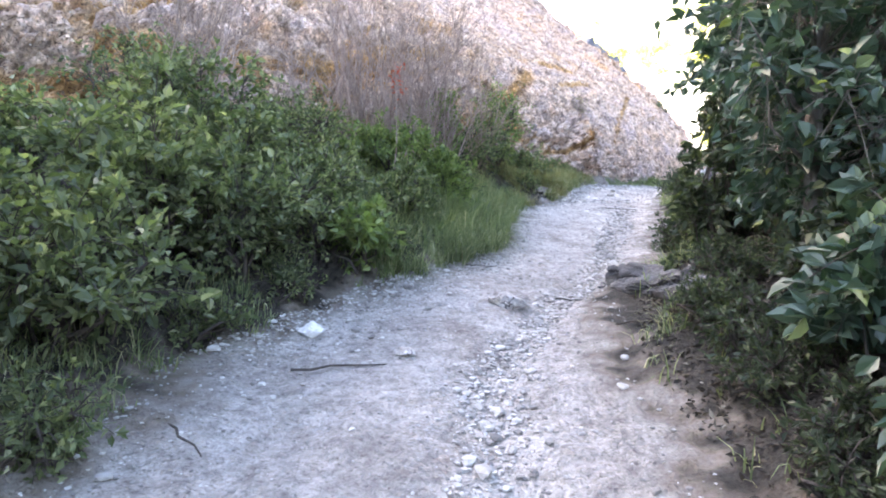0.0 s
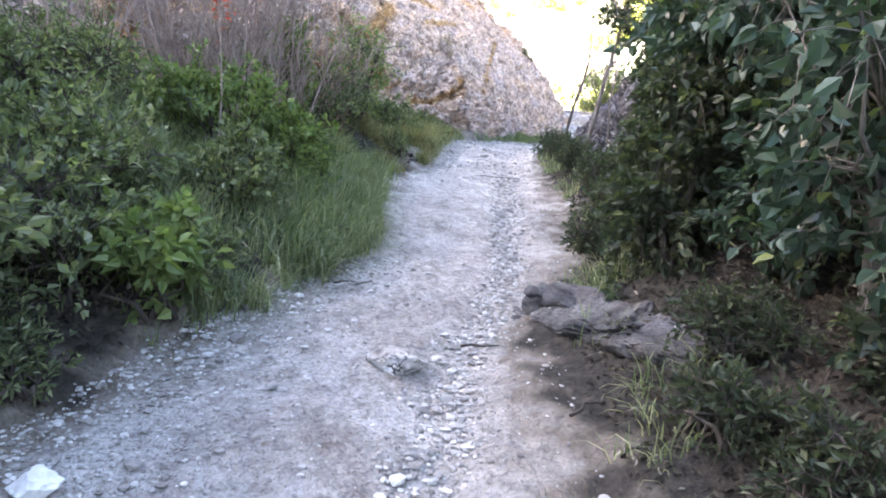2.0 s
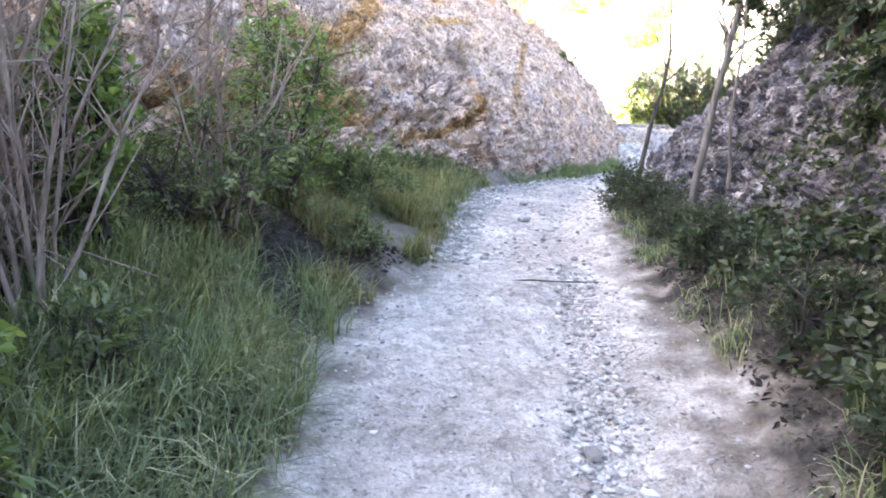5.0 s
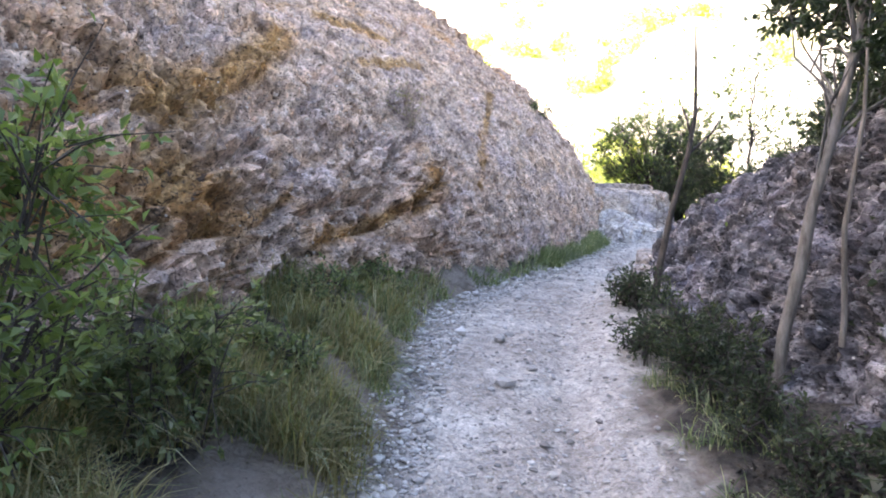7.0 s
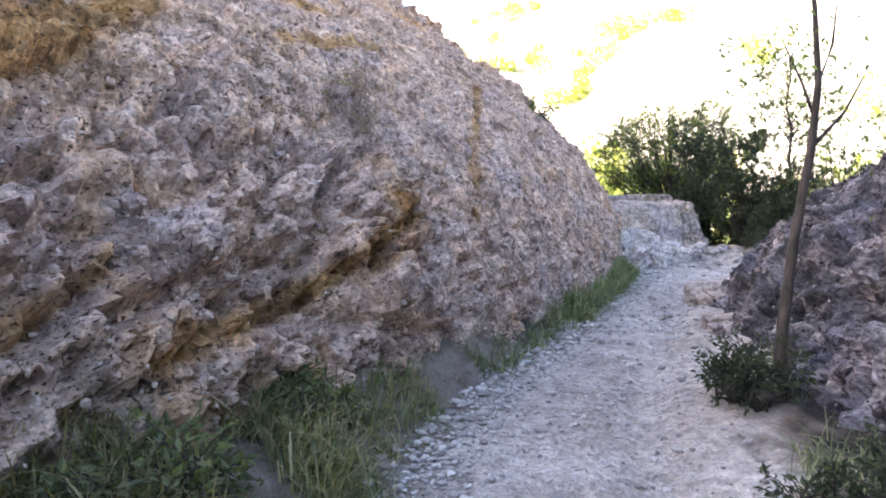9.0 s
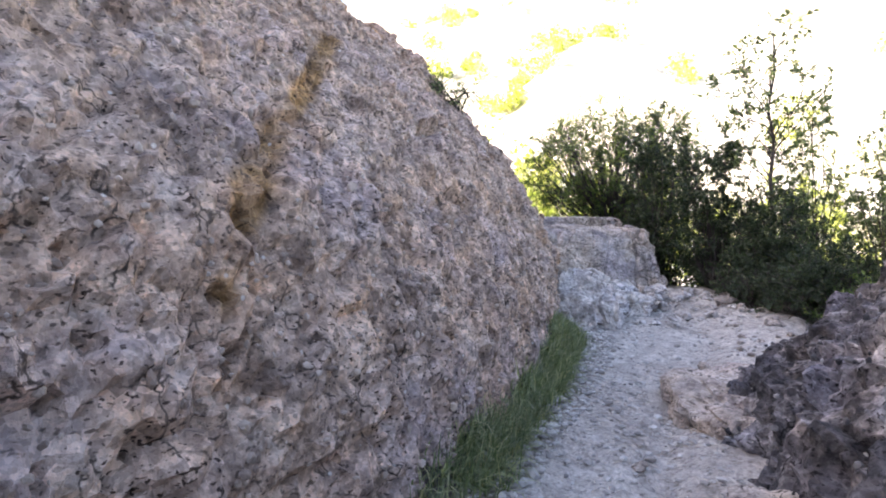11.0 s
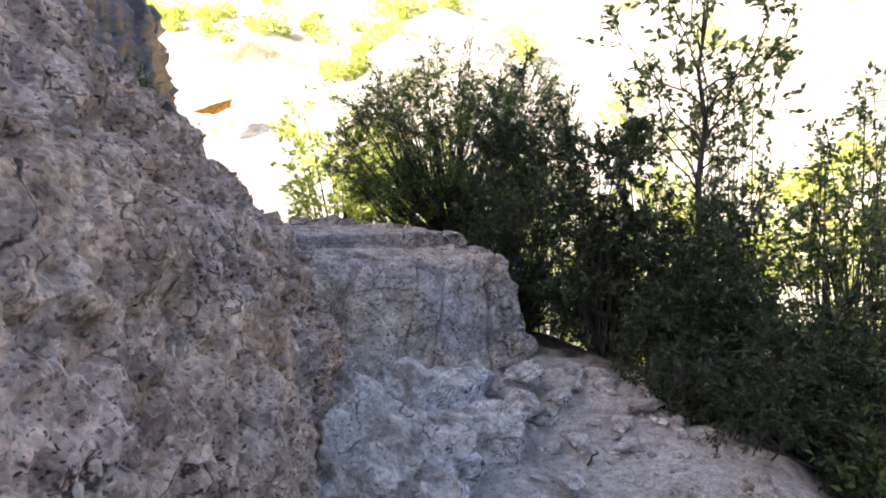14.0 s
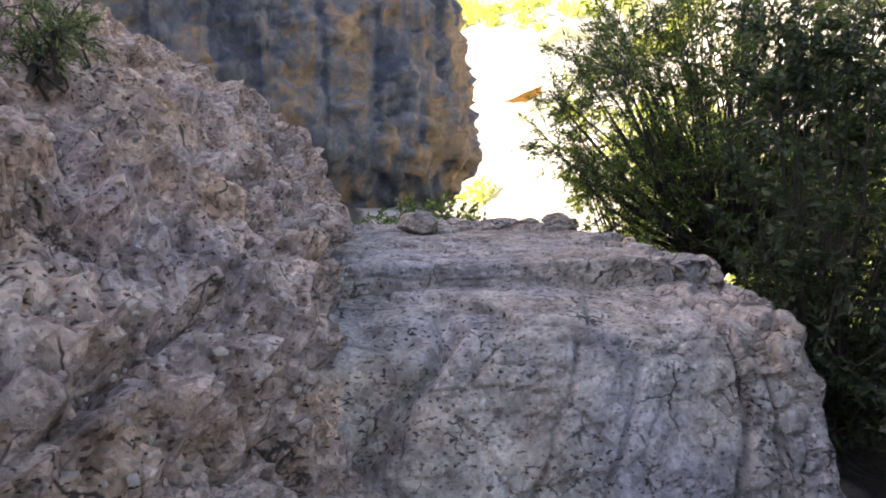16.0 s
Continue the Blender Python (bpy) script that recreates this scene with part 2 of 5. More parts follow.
    base = mix(t, mix(t, 1.0, bits, few, "MULTIPLY"), base, (0.72, 0.68, 0.64))
    t.links.new(base, b.inputs["Base Color"])
    n1 = bump(t, b, cells_of(t, 22 * scale), 0.5, 0.02)
    n2 = bump(t, b, noise_of(t, 34 * scale, 5, 0.65), 0.9, 0.02, n1)
    bump(t, b, noise_of(t, 110 * scale, 3, 0.6), 0.5, 0.006, n2)
    return m


ROCK = rock_material("conglomerate_rock", (0.24, 0.175, 0.14), (0.49, 0.37, 0.30), (0.66, 0.535, 0.455), (0.46, 0.25, 0.07), pebbles=0.62, pits=1.0)
GREY_ROCK = rock_material("grey_lichen_rock", (0.02, 0.02, 0.024), (0.1, 0.098, 0.11), (0.42, 0.41, 0.44), (0.2, 0.165, 0.12), 0.66, pits=1.0)
PALE_ROCK = rock_material("pale_limestone", (0.36, 0.325, 0.30), (0.59, 0.555, 0.525), (0.78, 0.755, 0.73), (0.5, 0.42, 0.33), 0.68, 0.35, pits=0.6)
# dark grey stone, its colours lowered further to carry the bank's shade
SHADED_SLAB = rock_material("shade_darkened_slab_stone", (0.055, 0.054, 0.055), (0.105, 0.103, 0.105), (0.19, 0.187, 0.19), (0.2, 0.17, 0.13), 0.68, 0.3, pits=0.4, crack_shade=0.5)
LEDGE_ROCK = rock_material("worn_ledge_rock", (0.26, 0.225, 0.205), (0.44, 0.385, 0.345), (0.60, 0.535, 0.485), (0.42, 0.31, 0.22), 0.6, 0.45, pits=0.8, crack_shade=1.0, blotch=0.7)


def cliff_material():
    m, t, b = material("streaked_cliff", 0.95)
    streak = ramp(t, noise_of(t, 0.6, 8, 0.62, (1, 1, 0.09), 0.6), [(0.40, (0.085, 0.095, 0.125)), (0.52, (0.21, 0.21, 0.23)), (0.57, (0.36, 0.25, 0.165)), (0.68, (0.45, 0.32, 0.2))])
    blotch = ramp(t, noise_of(t, 2.4, 7, 0.65), [(0.35, (0.6, 0.6, 0.62)), (0.65, (1.15, 1.12, 1.1))])
    t.links.new(mix(t, 0.8, streak, blotch, "MULTIPLY"), b.inputs["Base Color"])
    bump(t, b, noise_of(t, 2.2, 8, 0.7), 0.8, 0.3)
    return m


CLIFF = cliff_material()


def path_material():
    m, t, b = material("dusty_path_earth", 0.95)
    base = ramp(t, noise_of(t, 2.2, 8, 0.65), [(0.3, (0.40, 0.35, 0.32)), (0.5, (0.58, 0.53, 0.49)), (0.72, (0.76, 0.72, 0.68))])
    grit = ramp(t, cells_of(t, 70, "Color"), [(0.1, (0.68, 0.66, 0.64)), (0.6, (1, 1, 1)), (0.95, (1.3, 1.3, 1.3))])
    base = mix(t, 0.5, base, grit, "MULTIPLY")
    mottle = ramp(t, noise_of(t, 13, 5, 0.6, None, 0.5), [(0.36, (0.66, 0.64, 0.63)), (0.5, (1, 1, 1)), (0.64, (1.24, 1.24, 1.25))])
    base = mix(t, 0.75, base, mottle, "MULTIPLY")
    spots = ramp(t, noise_of(t, 45, 4, 0.6), [(0.33, (0.5, 0.47, 0.44)), (0.43, (1, 1, 1))])
    base = mix(t, 0.7, base, spots, "MULTIPLY")
    # bare earth off the trodden way
    attr = t.nodes.new("ShaderNodeAttribute")
    attr.attribute_name = "trodden"
    # darkens the path towards the start, in place of the trees' shade
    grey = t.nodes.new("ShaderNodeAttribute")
    grey.attribute_name = "start_shade"
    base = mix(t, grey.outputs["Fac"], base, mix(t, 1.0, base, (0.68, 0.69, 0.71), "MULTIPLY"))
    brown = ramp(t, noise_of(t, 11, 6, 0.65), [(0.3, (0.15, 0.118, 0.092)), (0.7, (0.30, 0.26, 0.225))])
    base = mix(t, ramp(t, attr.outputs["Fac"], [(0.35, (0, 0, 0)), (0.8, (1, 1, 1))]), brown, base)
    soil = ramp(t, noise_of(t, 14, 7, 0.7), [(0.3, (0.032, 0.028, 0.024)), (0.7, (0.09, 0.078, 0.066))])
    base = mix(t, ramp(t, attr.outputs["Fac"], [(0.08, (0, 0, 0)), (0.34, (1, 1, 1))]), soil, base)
    t.links.new(base, b.inputs["Base Color"])
    n1 = bump(t, b, noise_of(t, 11, 6, 0.62), 1.0, 0.12)
    n2 = bump(t, b, cells_of(t, 55), 0.6, 0.008, n1)
    bump(t, b, noise_of(t, 90, 4, 0.6), 0.5, 0.008, n2)
    return m


PATH_EARTH = path_material()


def leaf_material(name, stops, rough=0.45, through_light=0.35, spec=0.4):
    m, t, b = material(name, rough)
    b.inputs["Specular IOR Level"].default_value = spec
    g = t.nodes.new("ShaderNodeNewGeometry")
    col = ramp(t, g.outputs["Random Per Island"], stops)
    col = mix(t, 0.5, col, ramp(t, noise_of(t, 1.6, 3), [(0.35, (0.65, 0.68, 0.62)), (0.65, (1.25, 1.2, 1.1))]), "MULTIPLY")
    t.links.new(col, b.inputs["Base Color"])
    tr = t.nodes.new("ShaderNodeBsdfTranslucent")
    t.links.new(mix(t, 1.0, col, (1.3, 1.5, 0.6), "MULTIPLY"), tr.inputs["Color"])
    mx = t.nodes.new("ShaderNodeMixShader")
    mx.inputs[0].default_value = through_light
    t.links.new(b.outputs["BSDF"], mx.inputs[1])
    t.links.new(tr.outputs["BSDF"], mx.inputs[2])
    t.links.new(mx.outputs["Shader"], t.nodes["Material Output"].inputs["Surface"])
    return m


LEAF_MID = leaf_material("shrub_leaf", [(0, (0.075, 0.096, 0.058)), (0.5, (0.135, 0.165, 0.098)), (0.85, (0.215, 0.245, 0.155)), (1, (0.34, 0.35, 0.26))], through_light=0.45)
LEAF_BRIGHT = leaf_material("young_leaf", [(0, (0.10, 0.14, 0.055)), (0.6, (0.165, 0.225, 0.085)), (1, (0.28, 0.33, 0.15))])
LEAF_BLUE = leaf_material("glossy_blue_green_leaf", [(0, (0.032, 0.060, 0.044)), (0.6, (0.056, 0.096, 0.072)), (0.95, (0.096, 0.144, 0.112)), (1, (0.224, 0.272, 0.080))], 0.32, 0.25, 0.5)
LEAF_DARK = leaf_material("dark_evergreen_leaf", [(0, (0.030, 0.042, 0.027)), (0.6, (0.055, 0.074, 0.046)), (0.9, (0.087, 0.110, 0.068)), (1, (0.152, 0.160, 0.099))], 0.42, 0.35)
LEAF_JUNIPER = leaf_material("juniper_needle", [(0, (0.06, 0.09, 0.042)), (0.6, (0.12, 0.16, 0.075)), (1, (0.23, 0.27, 0.12))], 0.6, 0.55)
# far leaves: strong sunlight is put into the colour, paler and yellower
LEAF_SUN = leaf_material("sun_glare_woodland_leaf", [(0, (0.36, 0.4, 0.13)), (0.6, (0.52, 0.54, 0.2)), (1, (0.66, 0.64, 0.36))], 0.7, 0.45)
GRASS = leaf_material("grass_blade", [(0, (0.094, 0.124, 0.071)), (0.5, (0.177, 0.218, 0.124)), (0.82, (0.295, 0.319, 0.201)), (1, (0.543, 0.496, 0.366))], 0.6, 0.35)
DRY_GRASS = leaf_material("dry_grass_blade", [(0, (0.16, 0.14, 0.07)), (0.5, (0.28, 0.24, 0.13)), (1, (0.42, 0.36, 0.23))], 0.8, 0.3)
# dark leaf litter, its colours lowered further to deepen the bank's shade
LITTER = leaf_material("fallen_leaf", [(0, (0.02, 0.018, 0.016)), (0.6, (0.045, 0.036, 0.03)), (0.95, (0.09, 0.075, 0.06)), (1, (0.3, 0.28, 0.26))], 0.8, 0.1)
RED_LEAF = leaf_material("red_leaf", [(0, (0.42, 0.05, 0.04)), (1, (0.6, 0.14, 0.1))], 0.5, 0.3)


def bark_material(name, dark, light):
    m, t, b = material(name, 0.9)
    t.links.new(ramp(t, noise_of(t, 22, 6, 0.65, (1, 1, 0.25)), [(0.35, dark), (0.7, light)]), b.inputs["Base Color"])
    bump(t, b, noise_of(t, 60, 5, 0.6, (1, 1, 0.2)), 0.7, 0.01)
    return m


BARK = bark_material("grey_bark", (0.09, 0.08, 0.07), (0.26, 0.24, 0.22))
BARK_DARK = bark_material("dark_bark", (0.04, 0.034, 0.03), (0.12, 0.10, 0.085))
TWIG_DRY = bark_material("dry_pinkish_twig", (0.21, 0.15, 0.125), (0.45, 0.35, 0.305))


def stone_material(name, lo, hi):
    m, t, b = material(name, 0.9)
    g = t.nodes.new("ShaderNodeNewGeometry")
    o = t.nodes.new("ShaderNodeObjectInfo")
    s = t.nodes.new("ShaderNodeMath")
    s.operation = "ADD"
    t.links.new(g.outputs["Random Per Island"], s.inputs[0])
    t.links.new(o.outputs["Random"], s.inputs[1])
    f = t.nodes.new("ShaderNodeMath")
    f.operation = "FRACT"
    t.links.new(s.outputs[0], f.inputs[0])
    col = ramp(t, f.outputs[0], [(0, lo), (0.6, tuple((a + c) / 2 for a, c in zip(lo, hi))), (1, hi)])
    col = mix(t, 0.6, col, ramp(t, noise_of(t, 30, 5), [(0.35, (0.7, 0.68, 0.66)), (0.6, (1.1, 1.1, 1.1))]), "MULTIPLY")
    t.links.new(col, b.inputs["Base Color"])
    bump(t, b, noise_of(t, 60, 5, 0.65), 0.6, 0.01)
    return m


STONE = stone_material("limestone_chip", (0.24, 0.22, 0.21), (0.68, 0.66, 0.64))
WHITE_STONE = stone_material("white_stone", (0.66, 0.64, 0.62), (0.82, 0.81, 0.8))

# ---- plan: the trodden way's edges and height, by distance north ----
WAY_Y = (-8, 0, 2, 3.2, 4.5, 5.2, 6, 7, 7.8, 8.6, 9.1, 10.6, 12.2, 13, 14.5, 15.4, 16.3, 17.5, 18.3, 30)
WAY_L = (-1.6, -1.5, -1.42, -1.29, -0.56, -0.05, 0.48, 0.6, 0.78, 1.0, 1.5, 2.05, 2.65, 3.3, 4.85, 5.75, 6.5, 7.0, 7.3, 8)
WAY_R = (1.3, 1.2, 1.05, 1.0, 1.36, 1.75, 2.1, 2.5, 2.8, 3.0, 3.15, 3.6, 4.45, 5.0, 6.25, 7.5, 8.75, 9.25, 9.2, 10)
WAY_ZY = (-8, 0, 3.4, 4.35, 7.2, 9.1, 12.5, 16.5, 18, 30)
WAY_Z = (-1.1, 0.2, 0.79, 0.94, 1.46, 1.75, 2.25, 2.56, 2.72, 3.2)


def ground_z(x, y):
    x, y = np.asarray(x, float), np.asarray(y, float)
    wig = 0.13 * perlin(np.stack([x * 1.3, y * 1.3, 0 * x], -1)) + 0.03 * perlin(np.stack([x * 4, y * 4, 0 * x + 5], -1))
    l, r = np.interp(y, WAY_Y, WAY_L), np.interp(y, WAY_Y, WAY_R)
    dl, dr = np.maximum(l - x + wig, 0), np.maximum(x - r + wig, 0)
    z = np.interp(y, WAY_ZY, WAY_Z)
    mid = np.clip((x - l) / np.maximum(r - l, 0.1), 0, 1)
    z = z - 0.06 * np.sin(np.pi * mid) - 0.05 * np.exp(-((mid - 0.7) / 0.10) ** 2)
    z = z + np.minimum(0.35 * dl, 1.2) + 0.06 * (1 - np.exp(-dl * 10))
    wood = np.clip((14.2 - y) / 1.2, 0, 1)
    up = np.interp(dr, (0, 0.25, 1.0, 2.2, 4, 9, 30), (0, 0.12, 0.55, 1.0, 1.1, -1.5, -9))
    down = np.interp(dr, (0, 0.4, 1.5, 4, 9, 30), (0, 0.02, -0.35, -1.6, -4.5, -12))
    behind = np.interp(dr, (0, 0.6, 2.0, 3.2, 4, 9, 30), (0, 0.03, 0.5, 1.45, 1.5, -1.5, -9))
    rocky = np.clip((y - 8.6) / 1.2, 0, 1)
    z = z + wood * (up * (1 - rocky) + behind * rocky) + (1 - wood) * down
    fine = np.clip(1.5 - 0.02 * (np.abs(x - 3) + np.abs(y - 9)), 0, 1)
    p = np.stack([x, y, 0 * x + 3.1], -1)
    z = z + fine * (0.05 * fbm(p * 1.1, 3) + 0.028 * fbm(p * 5, 3) + (dl + dr > 0.05) * 0.06 * fbm(p * 3.1, 2))
    return z


def trodden(x, y):
    x, y = np.asarray(x, float), np.asarray(y, float)
    p = np.stack([x, y, 0 * x], -1)
    wig = fbm(p * 1.6, 3) + 1.2 * fbm(p * 6, 4)
    l, r = np.interp(y, WAY_Y, WAY_L), np.interp(y, WAY_Y, WAY_R)
    r = r + np.interp(y, (0, 2.6, 3.4, 4.8, 5.7, 9.5, 12, 14, 15.5, 17, 19), (-0.05, 0.08, 0.0, -0.22, 0.05, 0.0, 0.25, 1.1, 1.0, 0.4, 0.2))
    verge = l - np.interp(y, (8.8, 9.8, 13, 14), (0, 0.6, 0.6, 0.1))
    worn = np.clip((np.minimum(x - l, r - x) + 0.26 * wig + 0.16) / 0.55, 0, 1)
    bare = 0.4 * np.clip((np.minimum(x - verge, r - x) + 0.26 * wig + 0.16) / 0.4, 0, 1)
    return np.maximum(worn, bare)


def build_ground():
    def axis(lo, hi, step, far):
        grow = np.cumsum(step * 1.16 ** np.arange(1, 60))
        grow = grow[grow < far]
        return np.concatenate([lo - grow[::-1], np.arange(lo, hi, step), hi + grow])
    xs, ys = axis(-2.2, 10.0, 0.046, 900), axis(0.8, 18.6, 0.046, 900)
    X, Y = np.meshgrid(xs, ys, indexing="ij")
    Z = ground_z(X, Y)
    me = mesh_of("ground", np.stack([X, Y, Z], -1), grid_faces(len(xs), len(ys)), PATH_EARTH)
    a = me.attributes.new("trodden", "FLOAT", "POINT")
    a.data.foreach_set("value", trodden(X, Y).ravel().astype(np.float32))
    # strength of the shade painted on the path, fading out by 7.5 m north
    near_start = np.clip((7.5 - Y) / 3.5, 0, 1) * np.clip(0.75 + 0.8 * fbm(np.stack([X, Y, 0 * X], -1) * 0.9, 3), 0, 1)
    me.attributes.new("start_shade", "FLOAT", "POINT").data.foreach_set("value", near_start.ravel().astype(np.float32))
    tagged(new("ground", me), "pale dusty mountain footpath with dark earth banks", "ground", kind="structure")


build_ground()


# ---- rock walls ----
OCHRE_BANDS = [
    ((0.9, 11.47, 3.56), (1.14, 12.18, 3.81), 0.26),
    ((1.14, 12.18, 3.81), (1.61, 13.5, 4.48), 0.14),
    ((1.0, 11.21, 3.1), (1.15, 11.44, 2.95), 0.32),
    ((1.95, 11.96, 2.84), (2.43, 12.9, 2.89), 0.06),
    ((2.43, 12.9, 2.89), (3.07, 13.48, 3.27), 0.05),
    ((2.0, 14.33, 5.0), (2.75, 14.75, 4.96), 0.16),
    ((2.38, 13.83, 4.4), (3.13, 14.74, 4.58), 0.07),
    ((4.39, 15.76, 4.56), (3.96, 14.64, 3.89), 0.05),
    ((3.96, 14.64, 3.89), (3.71, 14.04, 3.48), 0.06),
    ((3.71, 14.04, 3.48), (3.67, 13.82, 3.26), 0.03),
    ((2.96, 13.38, 3.33), (2.95, 13.37, 3.19), 0.06),
    ((2.78, 13.26, 3.14), (2.73, 13.09, 3.0), 0.08),
    ((0.06, 10.06, 2.9), (0.73, 10.81, 2.99), 0.3),
    ((-1.9, 8.7, 3.4), (-1.0, 9.6, 4.0), 0.3),
    ((-3.4, 6.0, 2.9), (-2.4, 7.7, 3.3), 0.28),
    ((-3.7, 4.6, 2.2), (-3.2, 6.0, 2.4), 0.2),
    ((-1.2, 9.6, 3.9), (0.2, 11.2, 4.9), 0.16),
]
CRACKS = [
    (((2.86, 13.49, 3.72), (2.63, 13.26, 3.55), (2.52, 12.96, 3.34), (2.59, 12.98, 3.16), (2.58, 12.97, 2.96)), 0.03, 0.18),
    (((1.15, 11.38, 3.21), (1.3, 11.64, 3.31), (1.46, 12.33, 3.47)), 0.05, 0.16),
    (((1.78, 11.9, 2.97), (1.97, 12.3, 3.04), (2.35, 12.76, 3.16)), 0.045, 0.14),
    (((2.15, 12.26, 2.83), (2.57, 13.0, 2.92), (2.8, 13.13, 3.05), (3.11, 13.54, 3.29)), 0.04, 0.12),
    (((4.89, 15.57, 3.96), (4.96, 15.76, 4.08), (5.08, 15.9, 4.11), (5.22, 16.07, 4.13)), 0.05, 0.15),
    (((4.97, 15.38, 3.66), (5.1, 15.49, 3.65), (5.23, 15.54, 3.57)), 0.03, 0.08),
    (((5.11, 15.72, 3.91), (5.19, 15.77, 3.89)), 0.05, 0.1),
    (((5.74, 16.05, 3.5), (5.82, 16.06, 3.43)), 0.02, 0.05),
    (((6.96, 17.52, 3.55), (7.05, 17.6, 3.57), (7.1, 17.84, 3.65), (7.2, 18.22, 3.69)), 0.03, 0.09),
    (((6.89, 18.14, 4.08), (6.89, 18.41, 4.04), (7.0, 18.49, 3.99), (7.13, 18.6, 3.97)), 0.06, 0.13),
    (((2.72, 13.36, 3.6), (2.78, 13.44, 3.68), (2.92, 13.53, 3.66), (3.02, 13.54, 3.51)), 0.06, 0.14),
    (((2.7, 13.03, 2.93), (2.77, 13.17, 3.05), (2.8, 13.28, 3.14)), 0.05, 0.13),
    (((0.85, 12.34, 4.23), (0.93, 12.53, 4.2), (0.97, 12.49, 4.06)), 0.06, 0.14),
    (((3.53, 16.56, 5.81), (2.86, 14.78, 4.86)), 0.03, 0.08),
    (((6.74, 18.48, 4.23), (6.89, 18.18, 4.09)), 0.08, 0.14),
]
# blocks that stand proud of the wall: centre, half sizes, height
BOSSES = [
    ((2.86, 13.45, 3.28), (0.42, 0.42, 0.42), 0.13),
    ((2.7, 13.1, 2.95), (0.36, 0.42, 0.32), 0.15),
    ((2.0, 12.3, 2.55), (0.4, 0.5, 0.28), 0.10),
    ((1.25, 11.6, 3.05), (0.5, 0.6, 0.2), 0.10),
    ((0.9, 10.9, 2.75), (0.5, 0.5, 0.3), 0.12),
    ((6.85, 18.0, 4.1), (0.5, 0.5, 0.25), 0.10),
]


def line_gap(P, pts, nor=None):
    """Distance from every place to a broken line, along the face where its normals are given."""
    best = np.full(P.shape[:-1], 9.0)
    for a, b in zip(pts, pts[1:]):
        a, b = np.array(a), np.array(b)
        f = np.clip(((P - a) @ (b - a)) / ((b - a) @ (b - a)), 0, 1)
        D = P - (a + f[..., None] * (b - a))
        gap = np.linalg.norm(D, axis=-1)
        if nor is not None:
            off = (D * nor).sum(-1)
            gap = np.where(np.abs(off) < 0.7, np.sqrt(np.maximum(gap ** 2 - off ** 2, 0)), 9.0)
        best = np.minimum(best, gap)
    return best


